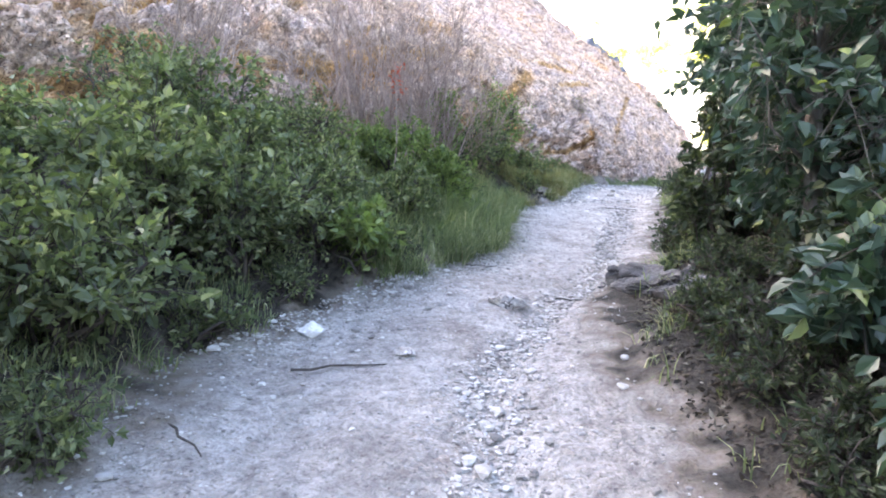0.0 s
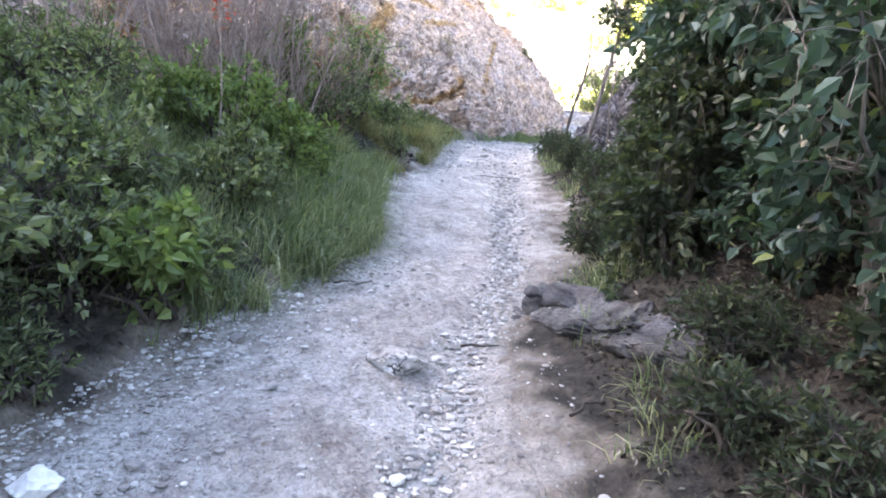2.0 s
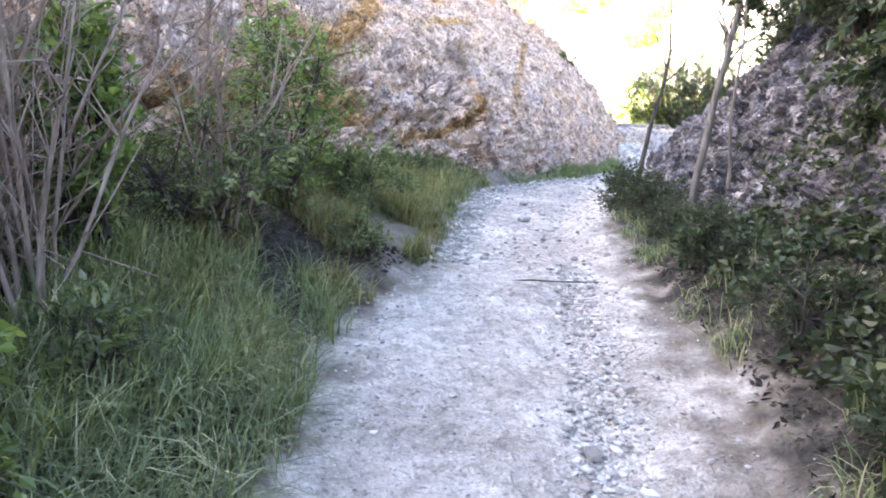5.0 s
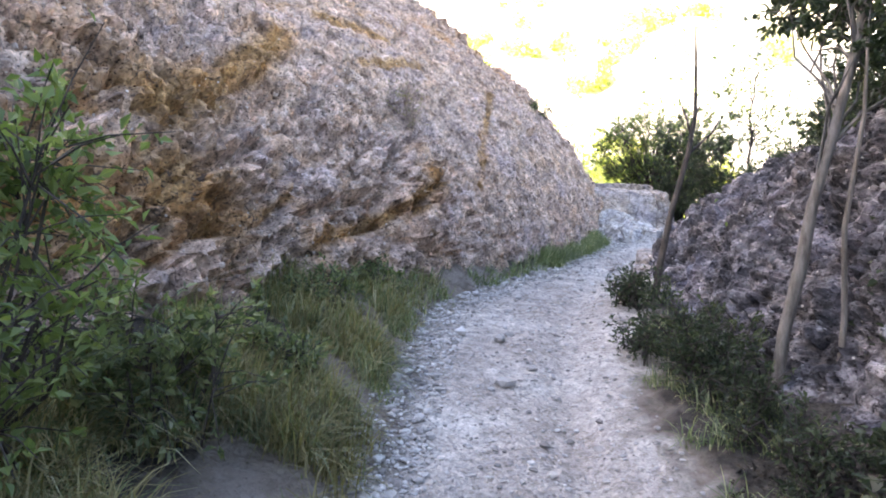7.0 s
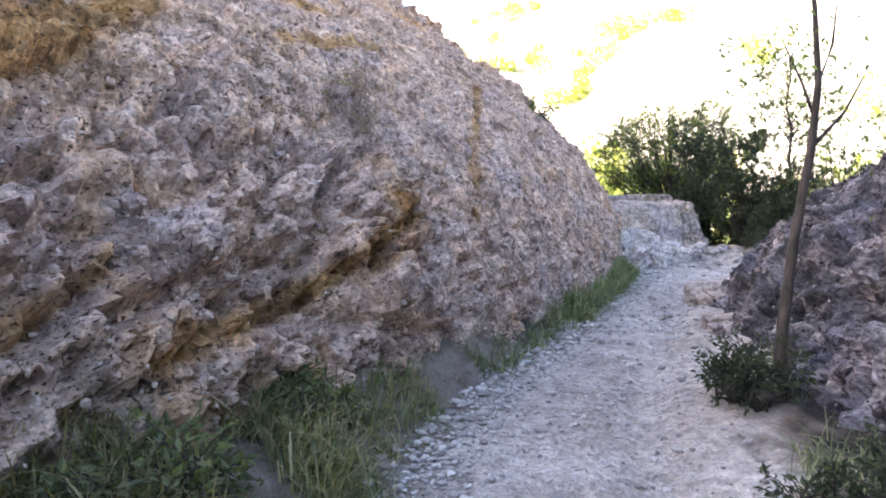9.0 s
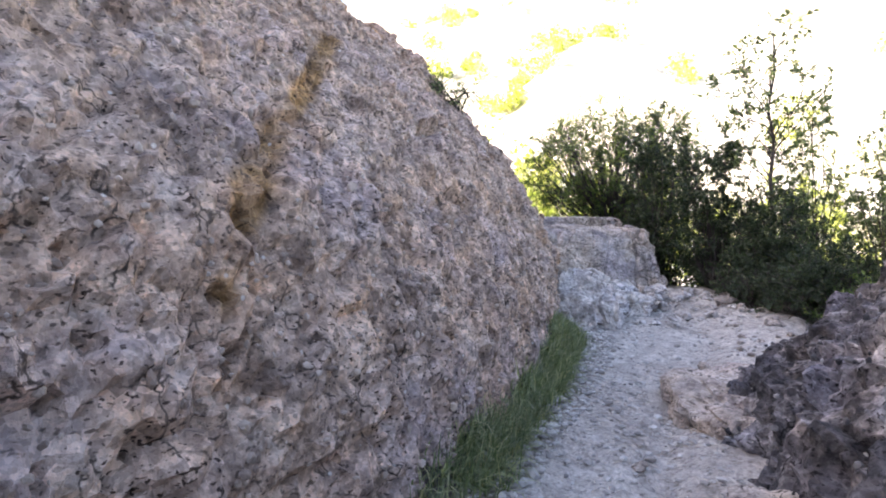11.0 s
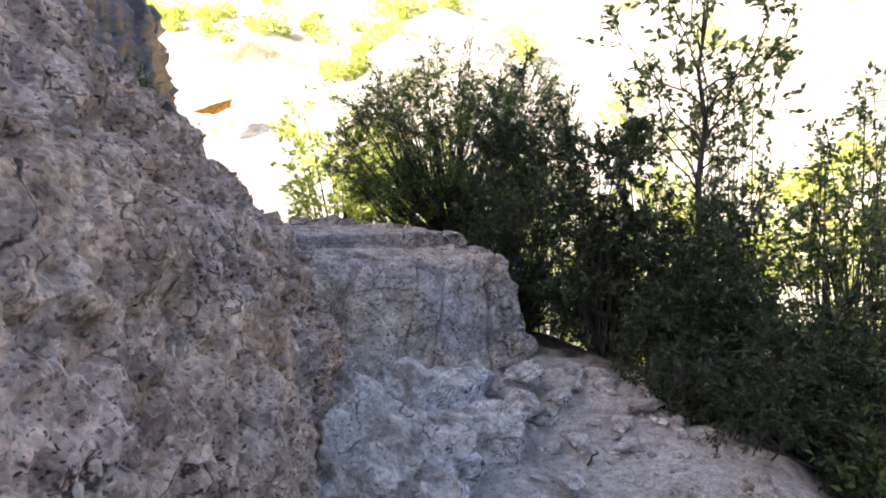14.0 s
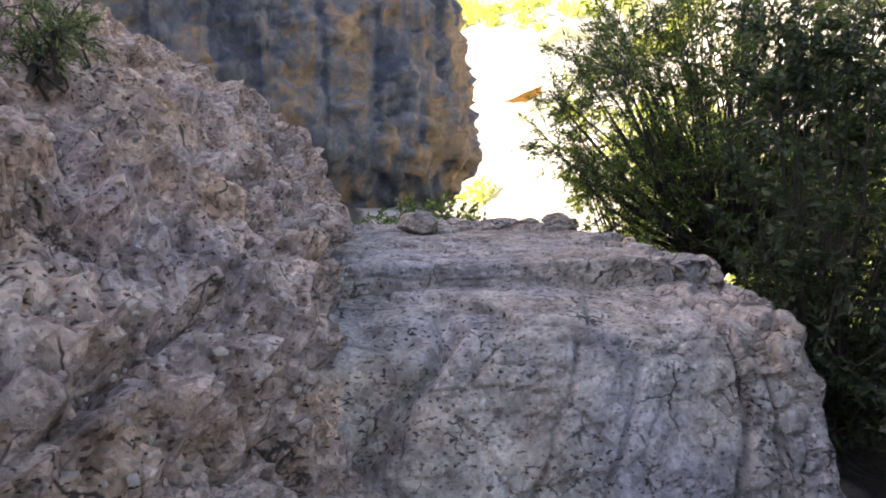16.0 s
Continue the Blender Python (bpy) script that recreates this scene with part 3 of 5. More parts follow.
def loft(name, base, into, profile, material, label, heights, step=0.03, relief=(0.32, 0.10, 0.035), seed=0.0, category="rock face", shape=None, smooth=False, strata=0.0):
    """A rock wall that rises from a line on the ground and leans back by the profile."""
    base = np.asarray(base, float)
    seg = np.linalg.norm(np.diff(base[:, :2], axis=0), axis=1)
    at = np.concatenate([[0], np.cumsum(seg)])
    s = np.arange(0, at[-1], step)
    soft = lambda k: np.convolve(np.pad(np.interp(s, at, base[:, k]), 20, mode="edge"), np.ones(41) / 41, "valid")
    B = np.stack([soft(0), soft(1), soft(2)], 1)
    if into is None:
        tan = np.gradient(B[:, :2], axis=0)
        tan /= np.linalg.norm(tan, axis=1)[:, None] + 1e-9
        k = min(121, 2 * (len(s) // 4) + 1)
        N = np.stack([-tan[:, 1], tan[:, 0]], 1)
        N = np.stack([np.convolve(np.pad(N[:, j], k // 2, mode="edge"), np.ones(k) / k, "valid") for j in (0, 1)], 1)
        N /= np.linalg.norm(N, axis=1)[:, None]
    else:
        N = np.tile(np.asarray(into, float) / np.hypot(*into), (len(s), 1))
    h = np.asarray(heights)
    off = profile(s[:, None] / at[-1], h[None])
    P = np.zeros((len(s), len(h), 3))
    P[..., :2] = B[:, None, :2] + N[:, None] * off[..., None]
    P[..., 2] = B[:, None, 2] + h[None]
    if shape is not None:
        P = shape(P)
    du, dv = np.gradient(P, axis=0), np.gradient(P, axis=1)
    nor = np.cross(du, dv)
    nor /= np.linalg.norm(nor, axis=-1)[..., None] + 1e-9
    if (nor[..., 2].mean()) < 0:
        nor = -nor
    q = P + seed
    lev, edge = blocks(q * (0.75, 0.75, 1.1) + 0.25 * fbm(q * 1.2, 2)[..., None], 3)
    lev2, edge2 = blocks(q * 3.2 + 0.4 * fbm(q * 4, 2)[..., None], 9)
    lev3, edge3 = blocks(q * 11.0, 21)
    calm = np.interp(P[..., 1], (8.5, 11.5, 12.8, 14.0, 16.4, 17.6), (2.4, 1.35, 1.25, 0.3, 0.45, 1.0)) if strata else 1.0
    d = calm * relief[0] * (0.6 * fbm(q * 0.55, 3) + 0.4 * (lev - 0.5) - 0.22 * np.exp(-edge * 16))
    d = d + calm * relief[1] * (1.2 * (lev2 - 0.5) - 0.6 * np.exp(-edge2 * 14) + 0.25 * fbm(q * 2.4, 4))
    d = d + np.clip(calm, 0.6, 1.1) * relief[2] * (1.9 * (lev3 - 0.5) - 0.7 * np.exp(-edge3 * 9) + 0.5 * fbm(q * 9, 3))
    if strata:
        tilt = np.stack([q[..., 0] + q[..., 1], q[..., 0] - q[..., 1], 2.2 * (q[..., 2] - 0.45 * 0.7 * (q[..., 0] + q[..., 1]))], -1)
        lev4, edge4 = blocks(tilt * 2.6 + 0.3 * fbm(q * 3, 2)[..., None], 33)
        worn = np.clip(0.75 + 1.4 * fbm(q * 0.8 + 21, 2), 0.15, 1) * np.interp(P[..., 1], (13.6, 14.6, 17.0, 17.8), (1.0, 0.45, 0.5, 1.0))
        d = d + 0.085 * worn * (lev4 - 0.5) - 0.05 * worn * np.exp(-edge4 * 16)
    stain = np.zeros(d.shape)
    if strata:
        along = (P[..., 0] + P[..., 1]) * 0.7
        c = (P[..., 2] - 0.42 * along) / 0.85 + 0.5 * fbm(q * 0.7, 3)
        saw = c - np.floor(c)
        part_of = np.clip((13.2 - P[..., 1]) / 1.3, 0.06, 1) * np.clip(0.55 + 1.6 * fbm(q * 0.5 + 40, 2), 0, 1)
        d = d + strata * part_of * (np.clip(saw / 0.9, 0, 1) - np.clip((saw - 0.9) / 0.1, 0, 1) - 0.4)
        c2 = (P[..., 2] - 0.5 * along) / 0.31 + 0.6 * fbm(q * 1.3 + 7, 3)
        saw2 = c2 - np.floor(c2)
        d = d + 0.10 * np.clip((13.1 - P[..., 1]) / 1.1, 0, 1) * np.clip(0.4 + 2.2 * fbm(q * 0.9 + 70, 2), 0, 1) * (np.clip(saw2 / 0.86, 0, 1) - np.clip((saw2 - 0.86) / 0.14, 0, 1) - 0.4)
        bed = (P[..., 2] - 0.2 * P[..., 1] + 0.25 * fbm(q * 1.1, 3)) / 0.27
        bed = bed - np.floor(bed)
        d = d + 0.08 * np.clip((P[..., 1] - 17.3) / 0.8, 0, 1) * (np.clip(bed / 0.8, 0, 1) - np.clip((bed - 0.8) / 0.2, 0, 1) - 0.4)
        stain = part_of * np.exp(-((saw - 0.06) / 0.09) ** 2)
        for centre, r, out in BOSSES:
            far = np.linalg.norm((P - centre) / r, axis=-1) + 0.35 * fbm(q * 2.6, 3)
            d = d + out * np.clip((1.0 - far) / 0.22, 0, 1)
        for a, b, w in OCHRE_BANDS:
            gap = line_gap(P + nor * d[..., None], (a, b), nor)
            m = np.exp(-((np.maximum(gap - 0.03, 0) + 0.10 * fbm(q * 4, 4)) / w) ** 2) * np.clip(1.8 - gap / w, 0, 1)
            stain = np.maximum(stain, m)
            d = d - 0.02 * m
        cut = np.zeros(d.shape)
        for pts, w, deep in CRACKS:
            gap = np.maximum(line_gap(P + nor * d[..., None], pts, nor) - 0.012, 0) + 0.02 * fbm(q * 6, 3)
            cut = np.maximum(cut, deep * np.exp(-(gap / (0.6 * w)) ** 2))
        d = d - cut
    P = P + nor * d[..., None]
    me = mesh_of(name, P, grid_faces(len(s), len(h)), material, smooth)
    me.attributes.new("stain", "FLOAT", "POINT").data.foreach_set("value", np.clip(stain, 0, 1).ravel().astype(np.float32))
    return tagged(new(name, me), label, category, kind="structure")


def rising(fine_to, step, top):
    grow = fine_to + np.cumsum(step * 1.08 ** np.arange(1, 90))
    return np.concatenate([np.arange(-0.35, fine_to, step), grow[grow < top], [top]])


def wall_profile(u, h):
    steep = np.interp(h, (-0.4, 0, 0.6, 1.2, 2.0, 2.5, 3.0, 5.0, 9, 18), (-0.06, 0, 0.11, 0.36, 0.88, 1.34, 1.95, 4.4, 8.7, 17))
    gentle = np.interp(h, (-0.4, 0, 0.5, 0.85, 1.2, 1.5, 2.0, 3.0, 5.0, 9, 18), (-0.06, 0, 0.1, 0.35, 0.85, 1.35, 2.1, 3.3, 5.2, 8.6, 15))
    late = np.clip((u - LATE) / 0.022, 0, 1)
    return steep * (1 - late) + gentle * late


# the last points run on out of view to keep sun off the ledge
LEFT_WALL = [(-4.4, -7, -1.0), (-3.9, 0, 0.2), (-3.4, 3.5, 0.9), (-1.8, 7.6, 1.55), (0.2, 9.75, 1.85), (1.4, 11.1, 2.05), (2.2, 12.35, 2.2), (3.3, 13.15, 2.3), (4.55, 14.3, 2.4), (5.6, 15.35, 2.5),
             (6.5, 16.45, 2.55), (6.95, 17.1, 2.65), (7.42, 17.7, 2.75), (7.66, 18.4, 3.0), (7.58, 19.0, 3.2), (7.6, 20, 3.4), (7.5, 21.6, 3.5), (7.2, 23.5, 3.5), (6.6, 27, 3.5), (5.5, 32, 3.5)]
RUN = np.cumsum([math.dist(a[:2], b[:2]) for a, b in zip(LEFT_WALL, LEFT_WALL[1:])])
LATE = RUN[10] / RUN[-1]
# the upper part, up to 11 m, is unseen and added to block the sun
loft("rock_wall", LEFT_WALL, None, wall_profile, ROCK, "tall brown and grey conglomerate rock wall leaning back", rising(3.4, 0.026, 11), 0.028, (0.2, 0.075, 0.036), strata=0.2)


RIGHT_ROCK = [(3.0, 6.9, 0.7), (3.3, 7.7, 1.45), (3.6, 8.6, 1.72), (4.15, 10.05, 1.88), (4.5, 11.42, 2.03), (4.8, 12.42, 2.13), (5.3, 13.45, 2.22), (5.95, 14.45, 2.27), (6.7, 15.15, 2.25), (7.8, 15.25, 1.75), (8.6, 14.9, 1.0)]


def right_profile(u, h):
    return np.interp(h / np.interp(u, (0.3, 0.45, 0.62, 1), (0.86, 0.95, 1.5, 1.4)), (-0.4, 0, 0.12, 0.4, 1.0, 1.5, 1.9, 2.9), (-0.1, 0, 0.13, 0.3, 0.8, 1.5, 2.6, 3.2))


def outcrop_top(P):
    """The outcrop ends in a flat top that sinks towards its far end."""
    top = np.interp(P[..., 1], (8, 10, 12, 14, 16), (4.3, 4.3, 3.95, 3.75, 3.7))
    over = np.maximum(P[..., 2] - top, 0)
    P[..., 2] -= 1.15 * over
    return P


loft("rock_outcrop", RIGHT_ROCK[::-1], None, right_profile, GREY_ROCK, "grey lichen-covered rock outcrop sloping down to the path", np.linspace(-0.35, 2.4, 110), 0.028, (0.2, 0.085, 0.05), 31.0, shape=outcrop_top)


# ---- the ledge ----
def ledge_block(name, x0, x1, y0, y1, z0, z1, lean, material, label, seed, step=0.012, rise=0.0, splits=(), soft=2):
    """A worn step of bedrock: a front that leans back and a flat top, rounded where they meet."""
    xs = np.arange(x0, x1 + step, step)
    front, top = np.arange(z0, z1, step), np.arange(0, y1 - y0 - lean, step)
    prof = np.concatenate([np.stack([lean * (front - z0) / (z1 - z0), front], 1), np.stack([lean + top, z1 + rise * (1 - np.exp(-top / 0.35))], 1)])
    k = np.ones(2 * soft + 1) / (2 * soft + 1)
    prof = np.stack([np.convolve(np.pad(prof[:, j], soft, mode="edge"), k, "valid") for j in (0, 1)], 1)
    P = np.zeros((len(xs), len(prof), 3))
    P[..., 0] = xs[:, None]
    P[..., 1] = y0 + prof[None, :, 0] + 0.12 * fbm(np.stack([xs, xs * 0, xs * 0 + seed], -1) * 0.9, 2)[:, None]
    fall = np.clip((xs - (x1 - 0.12)) / 0.12, 0, 1) ** 2
    P[..., 2] = z0 + (prof[None, :, 1] - z0) * (1 - fall[:, None])
    nor = np.cross(np.gradient(P, axis=0), np.gradient(P, axis=1))
    nor /= np.linalg.norm(nor, axis=-1)[..., None] + 1e-9
    q = P + seed
    lev, edge = blocks(q * (1.6, 1.6, 2.6) + 0.3 * fbm(q * 2, 2)[..., None], 5)
    lev2, edge2 = blocks(q * (8, 8, 9), 8)
    right = np.clip((P[..., 0] - (x1 - 0.5)) / 0.25, 0, 1)
    d = 0.034 * (lev - 0.5) - 0.016 * np.exp(-edge * 40) + 0.008 * fbm(q * 1.4, 2) + 0.007 * fbm(q * 7, 4)
    d = d + (0.010 + 0.06 * right) * (lev2 - 0.5) - (0.006 + 0.045 * right) * np.exp(-edge2 * 16)
    d = d + 0.010 * fbm(q * (2.5, 9, 14), 3)
    bed = (P[..., 2] + 0.35 * P[..., 1] + 0.10 * P[..., 0]) / 0.085 + 1.1 * fbm(q * 1.6, 3)
    bed = bed - np.floor(bed)
    d = d - 0.016 * np.clip(0.2 + 2.2 * fbm(q * 2.3 + 15, 2), 0, 1) * np.exp(-(np.minimum(bed, 1 - bed) / 0.10) ** 2)
    flat = (P + 0.07 * np.stack([fbm(q * 2.2, 3), fbm(q * 2.2 + 9, 3), fbm(q * 2.2 + 5, 3)], -1)) * (1, 0, 1)
    for pts, w, deep in splits:
        gap = np.maximum(line_gap(flat, [(a, 0, c) for a, c in pts]) + 0.012 * fbm(q * 7, 3), 0)
        d = d - deep * np.exp(-(gap / w) ** 2)
    P = P + nor * d[..., None]
    return tagged(new(name, mesh_of(name, P, grid_faces(len(xs), len(prof)), material, False)), label, "rock ledge", kind="structure")


ledge_block("rock_ledge", 7.0, 9.36, 18.08, 19.7, 2.5, 3.44, 0.40, LEDGE_ROCK, "pale worn bedrock ledge across the path", 3.0, rise=0.12, soft=9,
            splits=((((7.88, 3.47), (7.72, 3.3), (7.57, 3.1), (7.42, 2.85)), 0.03, 0.09), (((8.33, 3.44), (8.2, 3.1), (8.08, 2.8)), 0.009, 0.03), (((8.52, 3.36), (8.35, 2.95), (8.25, 2.7)), 0.009, 0.03),
                    (((8.95, 3.5), (8.9, 3.2), (8.8, 2.7)), 0.014, 0.06), (((9.08, 3.45), (9.02, 3.1), (8.95, 2.7)), 0.011, 0.05), (((8.33, 3.43), (8.6, 3.4), (8.95, 3.45)), 0.009, 0.03), (((7.6, 3.5), (7.7, 3.46), (7.9, 3.48)), 0.02, 0.03)))
ledge_block("upper_ledge", 6.9, 9.35, 19.12, 22.4, 3.35, 3.655, -0.03, LEDGE_ROCK, "low second step of pale bedrock above the ledge", 9.0)

# ---- distance: the tall shaded cliff and the sunlit valley side ----
def build_cliff():
    line = [(-14, 27, -3), (-2, 36, -3), (6.4, 41, -3), (11.4, 43.5, -3), (14.9, 45.5, -3), (15.8, 48, -3), (15, 52, -3), (10, 60, -3)]

    def prof(u, h):
        return np.interp(h, (-1, 3, 6, 8.5, 12, 16, 17.2, 18), (4.8, 4.4, 2.6, 0.4, 0.9, 1.6, 2.8, 8)) + 0 * u
    loft("far_cliff", line, None, prof, CLIFF, "tall grey cliff with orange and black streaks in shade", np.linspace(0, 18, 90), 0.3, (0.9, 0.28, 0.1), 77.0, "cliff", smooth=True)


build_cliff()


def hill_z(x, y):
    """The valley side across from the path."""
    d = (x - 3) * 0.72 + (y - 9) * 0.69
    p = np.stack([x, y, 0 * x], -1)
    return np.interp(d, (20, 42, 60, 90, 140, 220, 400), (-14, -10, -4, 14, 48, 95, 120)) + 9 * fbm(p * 0.03, 3) + 2.5 * fbm(p * 0.11, 4)


def build_hill():
    m, t, b = material("sunlit_limestone_slope", 0.95)
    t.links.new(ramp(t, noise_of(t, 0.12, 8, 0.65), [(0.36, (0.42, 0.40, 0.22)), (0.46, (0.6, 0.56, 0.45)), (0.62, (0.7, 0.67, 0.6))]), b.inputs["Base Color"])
    bump(t, b, noise_of(t, 0.5, 8, 0.7), 0.8, 1.5)
    a, c = np.linspace(-250, 330, 200), np.linspace(14, 330, 150)
    A, C = np.meshgrid(a, c, indexing="ij")
    X, Y = 3 - A * 0.69 + C * 0.72, 9 + A * 0.72 + C * 0.69
    me = mesh_of("hillside", np.stack([X, Y, hill_z(X, Y)], -1), grid_faces(200, 150), m)
    tagged(new("hillside", me), "sunlit pale limestone valley side with scrub", "hillside", kind="structure")
    rng = np.random.default_rng(5)
    n = 2200
    A, C = rng.uniform(-90, 150, n), rng.uniform(40, 170, n)
    keep = perlin(np.stack([A * 0.035, C * 0.035, 0 * A], -1)) > 0.12
    A, C = A[keep], C[keep]
    X, Y = 3 - A * 0.69 + C * 0.72, 9 + A * 0.72 + C * 0.69
    size = rng.uniform(0.7, 2.6, len(A))
    k = 90
    dirs = rng.normal(size=(len(A), k, 3))
    dirs /= np.linalg.norm(dirs, axis=-1)[..., None]
    pos = np.stack([X, Y, hill_z(X, Y) + size * 0.8], -1)[:, None] + dirs * size[:, None, None] * rng.uniform(0.5, 1.1, (len(A), k, 1)) * (1, 1, 0.9)
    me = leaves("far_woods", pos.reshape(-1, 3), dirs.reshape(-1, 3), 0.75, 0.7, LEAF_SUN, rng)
    tagged(new("far_woods", me), "sunlit yellow-green scrub and trees on the valley side", "woods", kind="stuff")


build_hill()
# ---- plants ----
def clumps(rng, n, spread, height, low, size, shift=(0, 0)):
    """Clump centres of a shrub that stands at the origin: x, y, z and radius."""
    out = []
    while len(out) < n:
        p = rng.uniform(-1, 1, 3)
        if 0.12 < p @ p < 1:
            z = low + (height - low) * (p[2] * 0.5 + 0.5)
            out.append((p[0] * spread[0] + shift[0], p[1] * spread[1] + shift[1], z, size * rng.uniform(0.55, 1.35)))
    return np.array(out)


def shrub(name, at, spread, height, n_leaves, leaf, width, leaf_mat, label, seed, low=0.12, n_clumps=30, clump=0.26, bark=BARK_DARK, category="shrub", stems=5, loose=0.8, twigs=9, rise=0.35, droop=0.0, trunk=None, girth=0.014, group="", shift=(0, 0)):
    """A woody plant: limbs that end in twigs, with leaves set along the twigs."""
    rng = np.random.default_rng(seed)
    thing = tagged(new(name), label, category, group)
    thing.matrix_world = pose(at[0], at[1], at[2] if len(at) > 2 else float(ground_z(at[0], at[1])) - 0.04)
    cl = clumps(rng, n_clumps, spread, height, low, clump, shift)
    limbs, roots = [], rng.uniform(-0.12, 0.12, (stems, 2))
    if trunk is not None:
        part("trunk", tubes("trunk", [(trunk[0], trunk[1])], bark, 9), thing)
    ends, ways, reach = [], [], []
    for i, c in enumerate(cl):
        e = c[:3]
        if trunk is None:
            a = np.array((*roots[i % stems], 0.0))
        else:
            pts = np.asarray(trunk[0], float)
            zz = min(max(e[2] - rng.uniform(0.25, 0.9), pts[1, 2]), pts[-1, 2])
            a = np.array([np.interp(zz, pts[:, 2], pts[:, j]) for j in (0, 1, 2)])
        mid = a * 0.45 + e * 0.55 + rng.normal(size=3) * 0.07 - (0, 0, 0.04)
        limbs.append(([a, a * 0.7 + mid * 0.3 + (0, 0, 0.05), mid, e], [girth, girth * 0.8, girth * 0.55, 0.003]))
        for _ in range(twigs):
            w = rng.normal(size=3) + (0, 0, rise)
            w += 0.6 * np.array((e[0], e[1], 0)) / (np.hypot(e[0], e[1]) + 0.2)
            w /= np.linalg.norm(w)
            r = c[3] * rng.uniform(0.6, 1.3)
            start = e + (mid - e) * rng.uniform(0, 0.4)
            tip = start + w * r - (0, 0, droop * r)
            limbs.append(([start, (start + tip) / 2 + (0, 0, 0.02), tip], [0.0035, 0.0028, 0.0015]))
            ends.append(start)
            ways.append(tip - start)
            reach.append(r)
    part("branchwork", tubes("branchwork", limbs, bark, 3), thing)
    ends, ways = np.array(ends), np.array(ways)
    pick = rng.integers(0, len(ends), n_leaves)
    f = rng.uniform(0.15, 1.05, n_leaves) ** 0.7
    pos = ends[pick] + ways[pick] * f[:, None] + rng.normal(size=(n_leaves, 3)) * leaf * 0.25
    out = ways[pick] / (np.linalg.norm(ways[pick], axis=1)[:, None] + 1e-9)
    ok = pos[:, 2] > 0.0
    part("crown", leaves("crown", pos[ok], out[ok] + (0, 0, 0.15 - droop), leaf, width, leaf_mat, rng, loose=loose), thing)
    return thing


def bare_shrub(at, height, spread, n, seed, label, lean=(0, 0)):
    """A leafless shrub: many forking dry stems."""
    rng = np.random.default_rng(seed)
    thing = tagged(new("bare_shrub"), label, "shrub")
    thing.matrix_world = pose(at[0], at[1], float(ground_z(*at)) - 0.04)
    stems, fine = [], []
    for _ in range(n):
        p = np.array((*rng.uniform(-0.2, 0.2, 2), 0.0))
        way = np.array((*(rng.normal(size=2) * spread + lean), 1.0))
        pts = [p]
        for k in range(5):
            p = p + way * height / 5 * rng.uniform(0.7, 1.1)
            way = way + rng.normal(size=3) * 0.16
            pts.append(p)
        stems.append((pts, np.linspace(0.010, 0.003, 6)))
        for k in range(1, 6):
            for _ in range(4):
                w = way + rng.normal(size=3) * 0.6
                q = pts[k] + w * height * rng.uniform(0.08, 0.22)
                bend = (pts[k] + q) / 2 + rng.normal(size=3) * 0.03
                fine.append(([pts[k], bend, q], (0.004, 0.003, 0.0015)))
    part("stem", tubes("stem", stems, TWIG_DRY, 5), thing)
    part("twig", tubes("twig", fine, TWIG_DRY, 3), thing)
    return thing


GREEN = "dense green leafy shrub on the bank beside the path"
for x, y, sp, h, n, leaf, seed in ((-2.05, 1.75, 0.5, 0.95, 4200, 0.065, 1), (-2.45, 2.7, 0.6, 0.75, 5000, 0.062, 2), (-1.75, 3.55, 0.5, 1.05, 6500, 0.06, 3), (-1.6, 2.75, 0.35, 0.7, 2600, 0.06, 33), (-1.3, 3.95, 0.32, 0.75, 3500, 0.055, 331), (-1.02, 4.5, 0.28, 0.6, 3000, 0.05, 332), (-3.0, 3.9, 0.5, 0.55, 3600, 0.055, 4),
                                   (-1.75, 4.6, 0.45, 1.15, 5200, 0.055, 5), (-2.4, 5.2, 0.5, 0.9, 3000, 0.05, 6), (-1.05, 5.1, 0.4, 0.6, 4200, 0.05, 7), (-1.55, 6.1, 0.5, 0.5, 3600, 0.045, 8)):
    shrub("shrub", (x, y), (sp, sp), h, n, leaf, 0.62, LEAF_MID, GREEN, seed, n_clumps=int(26 + 30 * sp), group="shrubs on the bank")
shrub("shrub", (-0.55, 6.35), (0.5, 0.5), 0.75, 5500, 0.05, 0.55, LEAF_BRIGHT, "low fresh green bush in the long grass", 9, n_clumps=28, clump=0.2)
shrub("shrub", (-1.7, 7.2), (0.45, 0.45), 0.5, 2600, 0.04, 0.5, LEAF_MID, "dusty green shrub below the rock wall", 10, n_clumps=34)
shrub("shrub", (-0.6, 7.8), (0.4, 0.4), 0.6, 3000, 0.045, 0.5, LEAF_MID, "dusty green shrub behind the long grass", 11, n_clumps=26)
shrub("shrub", (0.3, 8.85), (0.5, 0.4), 0.7, 4200, 0.045, 0.5, LEAF_MID, "dusty green shrub at the foot of the rock wall", 12, n_clumps=30)
shrub("climbing_shrub", (-0.05, 8.2), (0.16, 0.16), 1.35, 1500, 0.06, 0.6, LEAF_BRIGHT, "slender bright green climber on dry stems", 13, n_clumps=16, clump=0.15)
shrub("shrub", (0.75, 9.55), (0.36, 0.36), 1.4, 2600, 0.05, 0.6, LEAF_BRIGHT, "leafy bramble bush at the foot of the rock wall", 14, n_clumps=30)
shrub("shrub", (1.15, 10.0), (0.3, 0.3), 0.6, 2600, 0.045, 0.55, LEAF_MID, "low green bush at the foot of the rock wall", 15, n_clumps=18, clump=0.18)
